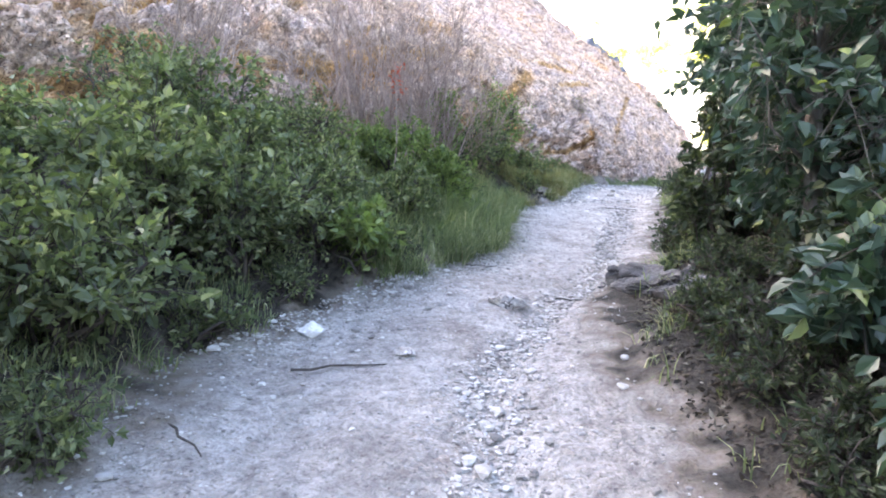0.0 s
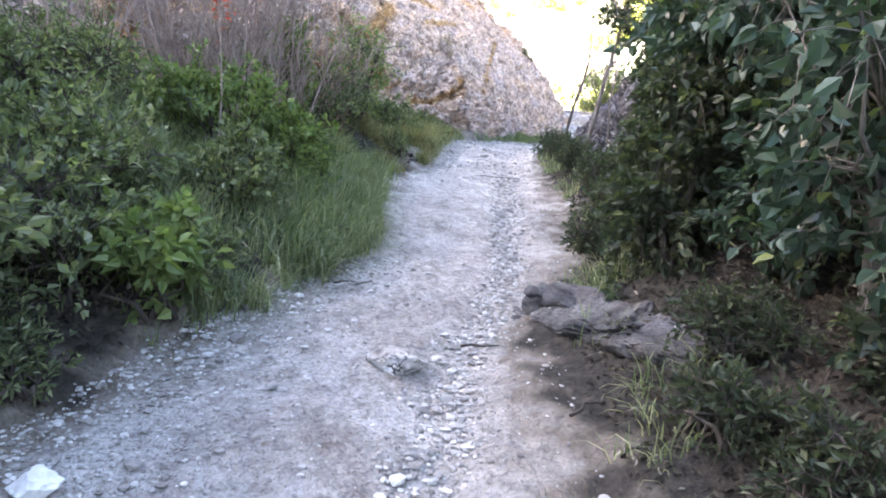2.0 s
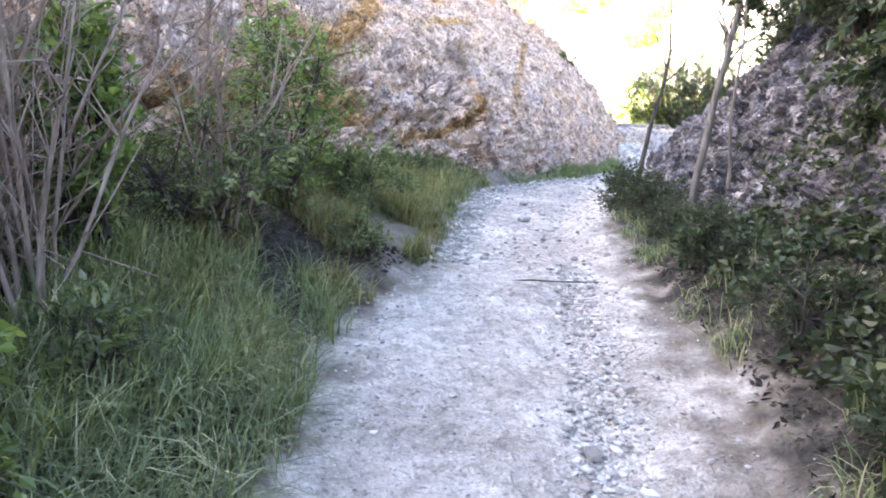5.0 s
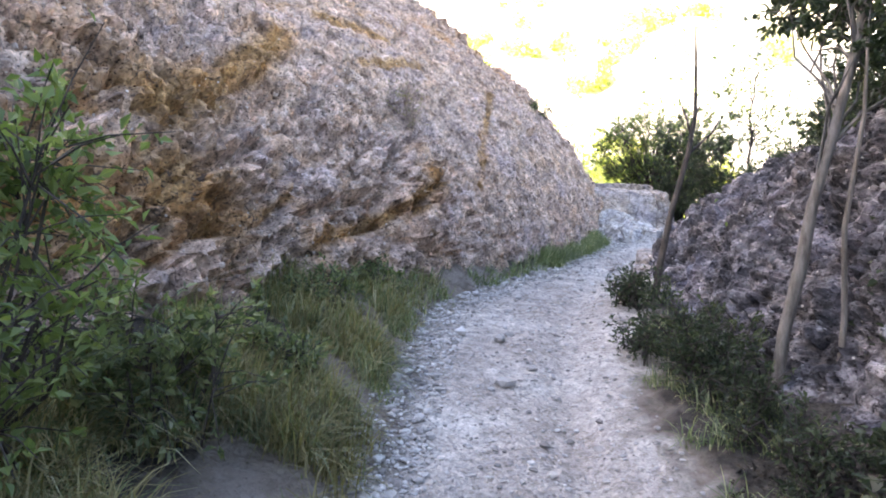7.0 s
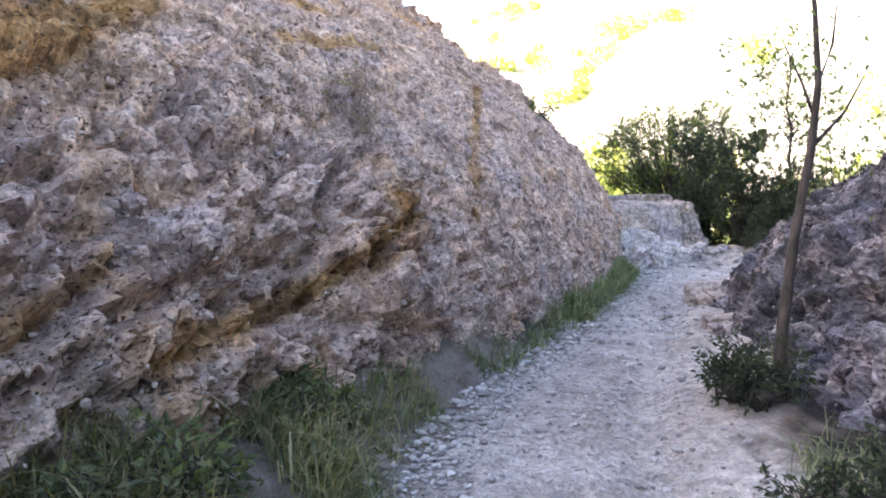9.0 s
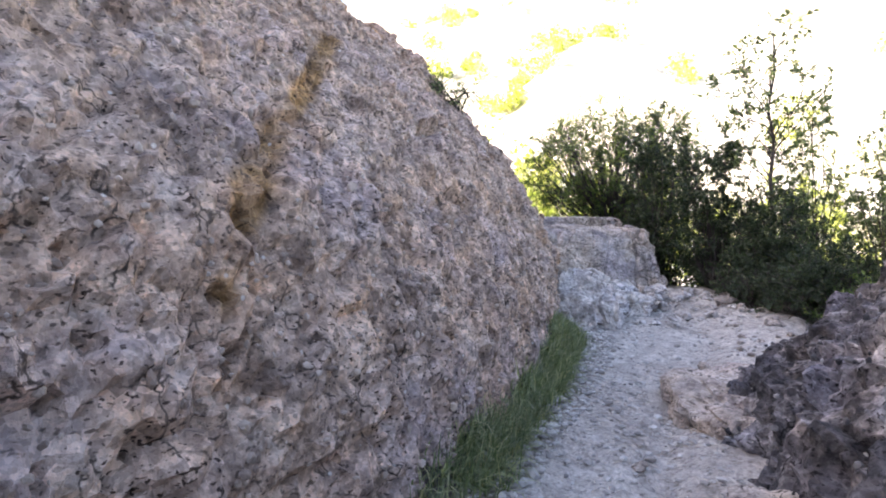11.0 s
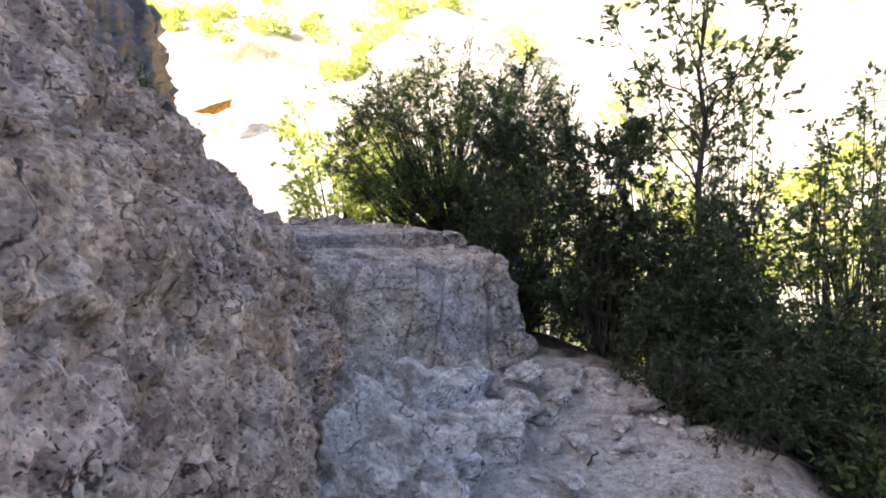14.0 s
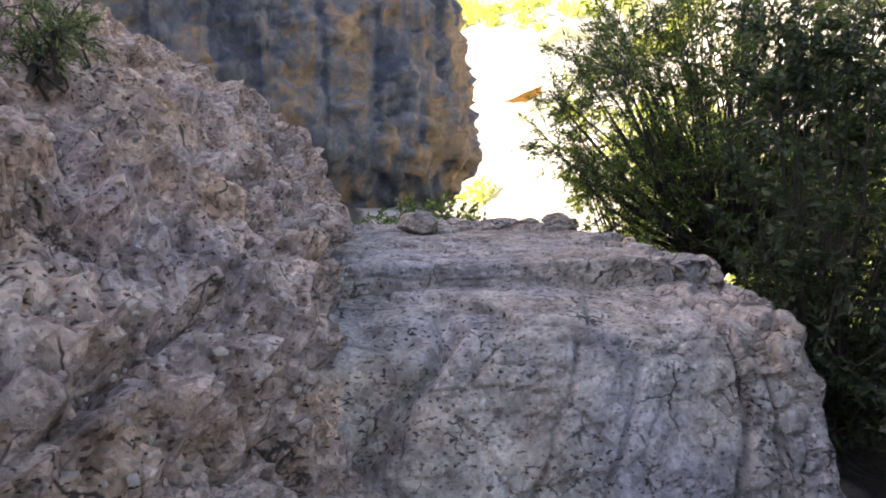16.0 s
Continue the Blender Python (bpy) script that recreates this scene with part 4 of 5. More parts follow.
shrub("young_shrub", (-0.62, 4.6), (0.24, 0.24), 0.6, 800, 0.075, 0.6, LEAF_BRIGHT, "small bright yellow-green bush at the path's edge", 16, n_clumps=12, clump=0.15, low=0.1)
DRY = "leafless pinkish dry shrub rising over the green bank"
for x, y, h, n, seed in ((-0.6, 6.95, 1.75, 26, 17), (-0.2, 7.65, 1.6, 26, 18), (-1.05, 7.5, 1.9, 24, 19), (-0.35, 8.3, 1.6, 22, 191), (0.35, 8.9, 1.2, 12, 192), (-2.0, 5.0, 1.3, 18, 193), (-2.4, 5.8, 1.4, 18, 194), (-1.5, 6.4, 1.0, 12, 195)):
    bare_shrub((x, y), h, 0.2, n, seed, DRY)
shrub("shrub", (-0.12, 6.55), (0.3, 0.35), 0.62, 2600, 0.055, 0.6, LEAF_BRIGHT, "low fresh green bush in the long grass", 91, n_clumps=22, clump=0.16, low=0.05)
shrub("shrub", (-0.35, 5.75), (0.28, 0.3), 0.45, 1800, 0.05, 0.6, LEAF_MID, "low green bush in the long grass", 92, n_clumps=18, clump=0.15, low=0.05)
rng = np.random.default_rng(50)
red = tagged(new("red_sprig"), "sprig of small red leaves on a dry stem", "sprig")
red.matrix_world = pose(-0.5, 6.1, float(ground_z(-0.5, 6.1)) - 0.03)
part("stem", tubes("stem", [([(0, 0, 0), (0.02, 0.02, 0.6), (0.0, 0.0, 1.1), (-0.03, 0, 1.45)], (0.008, 0.006, 0.004, 0.002))], TWIG_DRY), red)
part("crown", leaves("crown", np.array((0, 0, 1.2)) + rng.normal(size=(40, 3)) * (0.04, 0.04, 0.11), rng.normal(size=(40, 3)), 0.038, 0.5, RED_LEAF, rng), red)

# right bank
shrub("tree", (1.98, 3.35), (0.52, 0.7), 3.3, 4600, 0.08, 0.68, LEAF_BLUE, "leafy tree with glossy blue-green leaves over the path", 20, n_clumps=64, clump=0.28, low=0.35, category="tree", bark=BARK, droop=0.35,
      trunk=(((0, 0, -0.1), (-0.02, 0, 0.5), (-0.05, 0.02, 1.2), (0.0, 0.05, 2.0), (0.05, 0.05, 2.9)), (0.05, 0.045, 0.04, 0.032, 0.015)))
shrub("tree", (2.62, 4.75), (0.66, 0.75), 3.0, 8000, 0.075, 0.68, LEAF_BLUE, "leafy tree with glossy blue-green leaves over the shaded bank", 21, n_clumps=64, clump=0.28, low=0.5, category="tree", bark=BARK, droop=0.35,
      trunk=(((0, 0, -0.1), (0.03, 0, 0.6), (0.0, 0.02, 1.4), (-0.05, 0.05, 2.2), (-0.08, 0.05, 2.7)), (0.05, 0.045, 0.04, 0.03, 0.015)))
shrub("tree", (3.3, 3.2), (0.9, 1.2), 4.2, 5500, 0.08, 0.68, LEAF_BLUE, "tall leafy tree behind the bank", 22, n_clumps=60, clump=0.36, low=0.4, category="tree", droop=0.35)
shrub("shrub", (1.78, 2.35), (0.28, 0.3), 0.9, 800, 0.11, 0.62, LEAF_BLUE, "low sprays of large blue-green leaves by the path", 23, n_clumps=16, clump=0.2, droop=0.3, low=0.1)
shrub("shrub", (1.8, 1.5), (0.3, 0.35), 0.7, 800, 0.1, 0.62, LEAF_BLUE, "low sprays of large blue-green leaves by the path", 24, n_clumps=16, clump=0.2, droop=0.3, low=0.1)
SHADY = "dark leafy shrub on the shaded bank"
for x, y, sp, h, n, seed in ((3.1, 5.9, 0.6, 1.9, 8000, 25), (3.75, 6.7, 0.65, 1.9, 8000, 26), (4.3, 7.8, 0.65, 1.7, 8000, 27), (4.3, 5.8, 0.9, 2.4, 7000, 28), (2.85, 5.2, 0.3, 0.7, 2200, 29)):
    shrub("shrub", (x, y), (sp, sp), h, n, 0.06, 0.65, LEAF_DARK, SHADY, seed, n_clumps=int(28 + 24 * sp), droop=0.25, group="shrubs on the shaded bank")
for x, y, z, sp, h, n, seed in ((4.7, 9.0, 3.3, 0.5, 1.0, 5000, 30), (5.5, 9.9, 3.6, 0.5, 0.8, 4500, 31), (6.0, 10.9, 3.6, 0.5, 0.75, 4500, 32), (6.7, 11.9, 3.4, 0.5, 0.7, 4500, 37), (7.2, 12.7, 3.3, 0.5, 0.6, 4000, 38)):
    shrub("shrub", (x, y, z), (sp, sp), h, n, 0.05, 0.6, LEAF_DARK, "dark shrub on top of the rock outcrop", seed, n_clumps=34, group="shrubs on the outcrop")
shrub("shrub", (4.05, 10.75), (0.28, 0.4), 0.5, 3000, 0.04, 0.5, LEAF_DARK, "low dark bush at the foot of the rock outcrop", 34, n_clumps=24, clump=0.16)
shrub("shrub", (4.6, 12.3), (0.2, 0.25), 0.35, 1400, 0.04, 0.5, LEAF_DARK, "low dark bush at the foot of the thin tree", 35, n_clumps=16, clump=0.13)

# trees on the outcrop
shrub("tree", (4.27, 10.38, 1.95), (0.55, 0.6), 3.3, 2600, 0.055, 0.6, LEAF_DARK, "slim grey tree leaning beside the rock outcrop", 36, n_clumps=24, low=1.7, clump=0.22, category="tree", bark=BARK, shift=(0.55, 0.0),
      trunk=(((0, 0, -0.1), (0.05, 0.0, 0.4), (0.13, -0.02, 0.8), (0.17, -0.03, 1.1), (0.24, -0.08, 1.5), (0.3, -0.12, 1.9), (0.4, -0.12, 2.4), (0.5, -0.1, 3.0)), (0.036, 0.033, 0.036, 0.03, 0.027, 0.024, 0.018, 0.006)))
second = tagged(new("thin_tree"), "second thin stem beside the slim grey tree", "tree")
second.matrix_world = pose(4.5, 10.2, 1.95)
part("trunk", tubes("trunk", [(((0, 0, 0), (0.04, 0, 0.5), (0.03, 0.02, 1.0), (0.1, 0.0, 1.6), (0.12, 0.02, 2.4)), (0.018, 0.016, 0.014, 0.011, 0.004))], BARK, 7), second)
thin = tagged(new("thin_tree"), "thin bare grey tree leaning beside the path", "tree")
thin.matrix_world = pose(4.78, 12.3, float(ground_z(4.78, 12.3)) - 0.05)
part("trunk", tubes("trunk", [(((0, 0, 0), (0.07, 0.02, 0.4), (0.17, 0.03, 0.85), (0.33, 0.05, 1.35), (0.39, 0.05, 1.7), (0.38, 0.05, 2.1), (0.36, 0.05, 2.5)), (0.035, 0.03, 0.026, 0.022, 0.018, 0.013, 0.005))], BARK_DARK, 8), thin)
for tip, root in (((0.6, 0.1, 2.2), (0.39, 0.05, 1.7)), ((0.2, 0.1, 1.95), (0.36, 0.05, 1.5)), ((0.7, 0.0, 1.8), (0.33, 0.05, 1.35))):
    r, e = np.array(root), np.array(tip)
    part("limb", tubes("limb", [((r, r * 0.5 + e * 0.5 + (0.03, 0, -0.03), e), (0.011, 0.008, 0.003))], BARK_DARK, 6), thin)
rng = np.random.default_rng(51)
pos = np.array((0.35, 0.05, 1.9)) + rng.normal(size=(130, 3)) * (0.22, 0.2, 0.3)
part("crown", leaves("crown", pos, rng.normal(size=(130, 3)), 0.05, 0.55, LEAF_BRIGHT, rng), thin)

# beyond the ledge
shrub("juniper", (10.45, 20.8, 3.3), (1.65, 1.2), 2.5, 50000, 0.05, 0.3, LEAF_JUNIPER, "spreading dark green juniper bush by the ledge", 40, n_clumps=230, clump=0.25, low=0.0, category="juniper", twigs=15, rise=0.45, loose=0.6, girth=0.022, shift=(0.12, 0))
for x, y, sp, h, n, seed in ((9.8, 18.95, 0.5, 2.5, 12000, 41), (10.5, 19.6, 0.7, 1.9, 7000, 411), (9.9, 18.1, 0.45, 2.4, 11000, 42), (10.6, 18.5, 0.6, 1.35, 6000, 421), (9.95, 17.3, 0.45, 1.6, 9500, 43), (9.75, 16.5, 0.45, 0.95, 8000, 431), (10.8, 17.2, 0.6, 1.1, 5000, 432),
                             (9.5, 15.7, 0.45, 0.9, 7000, 44), (10.6, 16.0, 0.6, 1.05, 5000, 441), (9.2, 14.9, 0.5, 0.9, 6000, 442)):
    shrub("shrub", (x, y), (sp, sp), h, n, 0.05, 0.55, (LEAF_JUNIPER, LEAF_DARK, LEAF_DARK, LEAF_DARK)[seed % 4], "dense dark evergreen shrub beside the path", seed, n_clumps=int(30 + 30 * sp), low=0.0, group="shrubs beside the path")
shrub("shrub", (12.0, 18.6), (1.0, 1.0), 2.1, 6000, 0.055, 0.5, LEAF_MID, "tall green shrub on the slope below the path", 45, n_clumps=50)
shrub("tree", (12.4, 16.8), (1.0, 1.0), 3.6, 6000, 0.06, 0.55, LEAF_MID, "open leafy tree on the slope below the path", 46, n_clumps=40, category="tree", clump=0.32)
shrub("tree", (11.6, 14.8), (0.9, 0.9), 3.2, 6000, 0.06, 0.55, LEAF_MID, "open leafy tree on the slope below the path", 47, n_clumps=40, category="tree", clump=0.32)
shrub("tree", (10.25, 17.5), (0.8, 0.7), 3.7, 1700, 0.055, 0.6, LEAF_MID, "slender forked tree with sparse leaves against the light", 48, n_clumps=26, category="tree", low=1.5, clump=0.24, bark=BARK_DARK, twigs=6, girth=0.011,
      trunk=(((0, 0, -0.1), (-0.05, 0, 0.6), (0.02, 0, 1.1), (-0.03, 0, 1.6), (0.04, 0, 2.05), (0.0, 0.05, 2.45), (0.1, 0.05, 2.9), (0.08, 0.05, 3.4)), (0.034, 0.03, 0.026, 0.023, 0.02, 0.015, 0.011, 0.005)))
shrub("shrub", (8.3, 24.5, 2.9), (0.9, 0.9), 1.0, 3500, 0.06, 0.5, LEAF_BRIGHT, "sunlit green bush beyond the ledge", 49, n_clumps=28)
# on the wall
for x, y, z, r, seed in ((6.57, 18.85, 4.34, 0.16, 60), (5.8, 17.15, 4.5, 0.2, 61)):
    shrub("wall_shrub", (x, y, z), (r, r), r * 1.9, 700, 0.04, 0.3, LEAF_MID, "small tuft of scrub growing on the rock wall", seed, n_clumps=10, clump=0.12, low=0.05, group="scrub on the wall")

shrub("wall_shrub", (2.82, 13.68, 3.8), (0.2, 0.2), 0.42, 260, 0.05, 0.18, DRY_GRASS, "dry straw-coloured tuft in a crevice of the rock wall", 62, n_clumps=16, clump=0.13, low=0.08, bark=TWIG_DRY, twigs=12, girth=0.005, group="scrub on the wall")
for k, (x, y, r, h) in enumerate(((9.32, 16.95, 0.26, 0.5), (9.28, 16.4, 0.28, 0.5), (9.4, 15.95, 0.3, 0.55), (9.6, 17.4, 0.26, 0.6), (9.55, 15.4, 0.3, 0.6))):
    shrub("low_bush", (x, y), (r, r), h, 3200, 0.042, 0.5, LEAF_DARK, "low dark evergreen growth at the open edge of the path", 660 + k, n_clumps=26, clump=0.16, low=0.0, group="undergrowth beside the path")


# ---- grass, ivy, litter ----
def scatter(rng, n, y0, y1, side, near, far, power=1.0):
    """Points on the ground beside the path: side -1 left, 1 right, from near to far metres off its edge."""
    y = rng.uniform(y0, y1, n)
    d = near + (far - near) * rng.uniform(0, 1, n) ** power
    x = np.where(side < 0, np.interp(y, WAY_Y, WAY_L) - d, np.interp(y, WAY_Y, WAY_R) + d)
    return np.stack([x, y, ground_z(x, y) - 0.01], 1)


def tufts(rng, p, per, spread):
    k = np.repeat(p, per, axis=0) + rng.normal(size=(len(p) * per, 3)) * (spread, spread, 0)
    k[:, 2] = ground_z(k[:, 0], k[:, 1]) - 0.01
    return k


rng = np.random.default_rng(70)
GRASS_BEDS = (
    ("long_grass", 4.7, 8.6, -1, -0.12, 1.7, 1500, 13, 0.27, GRASS, "long green grass on the bank beside the path"),
    ("long_grass", 1.2, 4.9, -1, -0.05, 0.6, 260, 9, 0.16, GRASS, "short green grass under the shrubs"),
    ("long_grass", 8.6, 13.2, -1, -0.02, 0.5, 420, 10, 0.13, GRASS, "green grass along the foot of the rock wall"),
    ("dry_grass", 7.5, 13.0, -1, -0.02, 0.5, 170, 9, 0.16, DRY_GRASS, "dry straw-coloured grass along the rock wall"),
    ("long_grass", 14.3, 16.7, -1, -0.1, 0.12, 300, 12, 0.15, GRASS, "strip of green grass at the foot of the rock wall"),
    ("long_grass", 13.2, 14.8, -1, -0.1, 0.12, 60, 9, 0.13, GRASS, "strip of green grass at the foot of the rock wall"),
    ("long_grass", 4.8, 8.5, 1, 0.0, 0.8, 110, 10, 0.18, GRASS, "grass tufts on the shaded bank"),
    ("long_grass", 9.0, 12.8, 1, 0.05, 0.6, 220, 10, 0.16, GRASS, "grass tufts at the foot of the outcrop"),
    ("long_grass", 8.9, 12.2, -1, 0.05, 1.0, 620, 11, 0.22, GRASS, "long green grass below the rock wall"),
    ("dry_grass", 9.0, 12.2, -1, 0.1, 1.0, 620, 10, 0.26, DRY_GRASS, "dry straw-coloured grass below the rock wall"),
    ("dry_grass", 7.6, 10.4, -1, -0.05, 0.9, 420, 10, 0.22, DRY_GRASS, "dry straw-coloured grass on the bank below the rock"),
    ("long_grass", 2.0, 6.6, 1, 0.05, 0.7, 70, 9, 0.16, GRASS, "sparse grass on the shaded bank"),
)
for name, y0, y1, side, near, far, n, per, h, mat, label in GRASS_BEDS:
    p = scatter(rng, n * 2, y0, y1, side, near, far)
    p = tufts(rng, p if y0 > 13 else p[perlin(p * (1.7, 1.7, 0) + 3) > (-0.2 if h == 0.27 else -0.04)], per, 0.03)
    tagged(new(name, blades(name, p, h, 0.0065, 1.0, mat, rng, (-0.25 * side, -0.1))), label, "grass", kind="stuff")

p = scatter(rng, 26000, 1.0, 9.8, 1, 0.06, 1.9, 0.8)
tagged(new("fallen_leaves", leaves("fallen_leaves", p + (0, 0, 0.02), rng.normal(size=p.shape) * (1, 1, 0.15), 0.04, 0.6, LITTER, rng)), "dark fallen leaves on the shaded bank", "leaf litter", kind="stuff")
p = scatter(rng, 12000, 4.6, 9.8, 1, 0.2, 2.0, 0.8)
p = p[perlin(p * 1.4) > -0.05]
tagged(new("ivy", leaves("ivy", p + (0, 0, 0.06) + rng.uniform(0, 0.08, p.shape) * (0, 0, 1), rng.normal(size=p.shape) * (1, 1, 0.3), 0.06, 0.8, LEAF_DARK, rng)), "dark ivy creeping over the shaded bank", "ivy", kind="stuff")
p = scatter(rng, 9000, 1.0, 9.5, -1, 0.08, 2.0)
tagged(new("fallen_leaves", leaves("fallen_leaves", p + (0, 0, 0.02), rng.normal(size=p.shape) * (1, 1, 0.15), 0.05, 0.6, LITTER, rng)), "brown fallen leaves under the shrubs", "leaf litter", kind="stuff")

# ---- stones ----
def on_ground(x, y, sink=0.0):
    return float(ground_z(x, y)) - sink


def rock(name, x, y, size, seed, mat, label, turn=0, category="rock", z=None, levels=5, tilt=0, relief=0.12):
    ob = tagged(new(name, boulder(name, size, seed, mat, levels, relief)), label, category)
    ob.matrix_world = pose(x, y, on_ground(x, y) + size[2] * 0.22 if z is None else z, tilt, 0, turn)
    return ob


def slab(x, y, z, size, seed, mat, label, turn=0, tilt=0, roll=0, relief=0.05, levels=5):
    """A bedded slab of rock: box-like with worn corners, split faces and chipped edges."""
    rng = np.random.default_rng(seed)
    bm = bmesh.new()
    bmesh.ops.create_icosphere(bm, subdivisions=levels, radius=1.0)
    v = np.array([q.co[:] for q in bm.verts])
    f = np.array([[q.index for q in g.verts] for g in bm.faces])
    bm.free()
    v /= ((np.abs(v) ** 7).sum(1) ** (1 / 7))[:, None]
    v *= np.asarray(size) * 0.5
    o = rng.uniform(0, 60, 3)
    v[:, 0] *= 1 + 0.25 * v[:, 1] / size[1] + 0.25 * perlin(np.stack([v[:, 1] * 2.5, 0 * v[:, 1], 0 * v[:, 1]], -1) + o)
    v[:, 2] *= 1 + 0.3 * perlin(v * 2 + o)
    n = v / np.linalg.norm(v, axis=1)[:, None]
    lev, edge = blocks(v * 4.5 + o + 0.3 * fbm(v * 5 + o, 2)[:, None], 5)
    lev2, edge2 = blocks(v * (13, 13, 22) + o, 7)
    v += n * (relief * (1.4 * (lev - 0.5) - 0.5 * np.exp(-edge * 12)) + 0.4 * relief * (lev2 - 0.5) + 0.5 * relief * fbm(v * 6 + o, 4))[:, None]
    ob = tagged(new("rock_slab", mesh_of("rock_slab", v, f, mat, False)), label, "rock")
    ob.matrix_world = pose(x, y, z, tilt, roll, turn)


rock("white_stone", -0.74, 3.6, (0.19, 0.13, 0.12), 80, WHITE_STONE, "white angular stone at the path's edge", 20, "stone", levels=3)
rock("flat_rock", 0.47, 4.36, (0.3, 0.2, 0.2), 81, PALE_ROCK, "flat pale broken rock in the path", 10)
rock("flat_rock", -0.17, 3.42, (0.16, 0.1, 0.06), 82, PALE_ROCK, "small flat pale rock in the path", 30, levels=3)
slab(1.64, 4.38, 1.02, (0.38, 1.15, 0.27), 83, SHADED_SLAB, "grey tilted stone slab bedded in the shaded bank", 13, -3, -24, 0.07, 6)
slab(1.5, 4.93, 1.06, (0.3, 0.32, 0.2), 84, SHADED_SLAB, "broken grey stone at the end of the tilted slab", 35, 4, -12)
slab(1.9, 4.8, 1.1, (0.3, 0.5, 0.14), 97, SHADED_SLAB, "small grey slab above the tilted slab", 20, 4, -18)
slab(1.35, 4.98, 0.96, (0.16, 0.2, 0.12), 98, SHADED_SLAB, "small broken grey stone beside the path", 60, 0, -8)
# white outcrop before the ledge
PILE = "white broken limestone at the foot of the ledge"
for x, y, z, size, seed, turn in ((7.12, 17.15, 2.68, (0.75, 1.0, 0.85), 85, 30), (7.62, 17.62, 2.72, (0.95, 0.6, 0.62), 86, 10), (7.35, 17.55, 2.78, (0.7, 0.6, 0.62), 87, 70), (8.3, 17.92, 2.74, (0.75, 0.45, 0.36), 88, 5),
                                  (8.0, 17.2, 2.68, (0.36, 0.3, 0.32), 89, 40), (8.75, 17.85, 2.74, (0.42, 0.32, 0.2), 90, 15), (8.75, 17.5, 2.69, (0.16, 0.13, 0.14), 91, 0), (8.95, 17.6, 2.69, (0.2, 0.16, 0.12), 92, 50),
                                  (9.15, 17.75, 2.7, (0.3, 0.2, 0.2), 93, 20), (8.05, 16.8, 2.58, (0.2, 0.14, 0.05), 94, 80), (6.72, 16.75, 2.6, (0.2, 0.25, 0.5), 95, 10), (8.45, 17.55, 2.7, (0.4, 0.28, 0.16), 96, 60),
                                  (6.98, 16.78, 2.62, (0.34, 0.42, 0.46), 501, 15), (7.28, 16.82, 2.62, (0.4, 0.36, 0.42), 502, 60), (7.5, 17.1, 2.64, (0.6, 0.5, 0.5), 503, 25), (7.75, 17.35, 2.68, (0.7, 0.55, 0.44), 504, 80),
                                  (7.95, 17.75, 2.74, (0.8, 0.5, 0.42), 505, 12), (8.15, 17.45, 2.68, (0.5, 0.4, 0.3), 506, 45), (7.3, 17.95, 2.78, (0.7, 0.4, 0.5), 507, 5)):
    rock("boulder", x, y, size, seed, PALE_ROCK, PILE, turn, "boulder", z)
rng = np.random.default_rng(99)
for k in range(26):
    x, y, w = rng.uniform(7.6, 9.5), rng.uniform(21.0, 22.2), 0.16 * math.exp(rng.normal() * 0.45)
    rock("rim_stone", x, y, (w * 1.4, w, w * 0.6), 300 + k, LEDGE_ROCK, "loose grey stone on the rim of the ledge", rng.uniform(0, 360), "stone", 3.64 + w * 0.15, 3)
for k in range(54):
    x, y, w = rng.uniform(7.3, 9.3), rng.uniform(16.75, 18.05), 0.085 * math.exp(rng.normal() * 0.5)
    rock("rubble", x, y, (w * 1.5, w, w * 0.8), 340 + k, PALE_ROCK, "pale broken stone at the foot of the ledge", rng.uniform(0, 360), "stone", None, 3)

for k in range(46):
    y = rng.uniform(14.3, 17.2)
    x, w = np.interp(y, WAY_Y, WAY_R) + rng.normal(0.0, 0.28), 0.06 * math.exp(rng.normal() * 0.5)
    rock("rubble", x, y, (w * 1.5, w, w * 0.8), 640 + k, LEDGE_ROCK, "grey broken stone along the open edge of the path", rng.uniform(0, 360), "stone", None, 3)

rng = np.random.default_rng(120)
SHAPES = []
for k in range(7):
    v, f = stone_shape(rng)
    SHAPES.append(mesh_of("loose_stone", v * (1, rng.uniform(0.6, 1), rng.uniform(0.35, 0.7)), f, STONE, False))
for k in range(270):
    y = rng.uniform(1.2, 18.0)
    l, r = np.interp(y, WAY_Y, WAY_L), np.interp(y, WAY_Y, WAY_R)
    u = rng.choice((rng.uniform(0, 0.2), rng.normal(0.7, 0.06) if y < 9.5 else rng.uniform(0.3, 1.0), rng.uniform(0.8, 1.0), rng.uniform(0, 1)))
    x = l + (r - l) * u
    size = 0.021 * math.exp(rng.normal() * 0.45)
    ob = tagged(new("loose_stone", SHAPES[k % 7]), "small pale limestone chip lying on the path", "stone", "loose stones on the path")
    ob.matrix_world = pose(x, y, on_ground(x, y) + size * 0.12, *rng.uniform(-14, 14, 2), rng.uniform(0, 360)) @ Matrix.Scale(size * 1.6, 4)

y = rng.uniform(0.8, 18.2, 24000)
l, r = np.interp(y, WAY_Y, WAY_L), np.interp(y, WAY_Y, WAY_R)
which = rng.uniform(0, 1, len(y))
u = np.where((which < 0.5) & (y < 9.5), rng.normal(0.7, 0.05, len(y)) + 0.04 * np.sin(y * 1.7), np.where(which < 0.7, rng.uniform(-0.02, 0.22, len(y)), rng.uniform(0, 1, len(y))))
y[:2600] = 3.2 + 2.6 * rng.uniform(0, 1, 2600)
u[:2600] = np.abs(rng.normal(0, 0.16, 2600))
l, r = np.interp(y, WAY_Y, WAY_L), np.interp(y, WAY_Y, WAY_R)
x = l + (r - l) * u
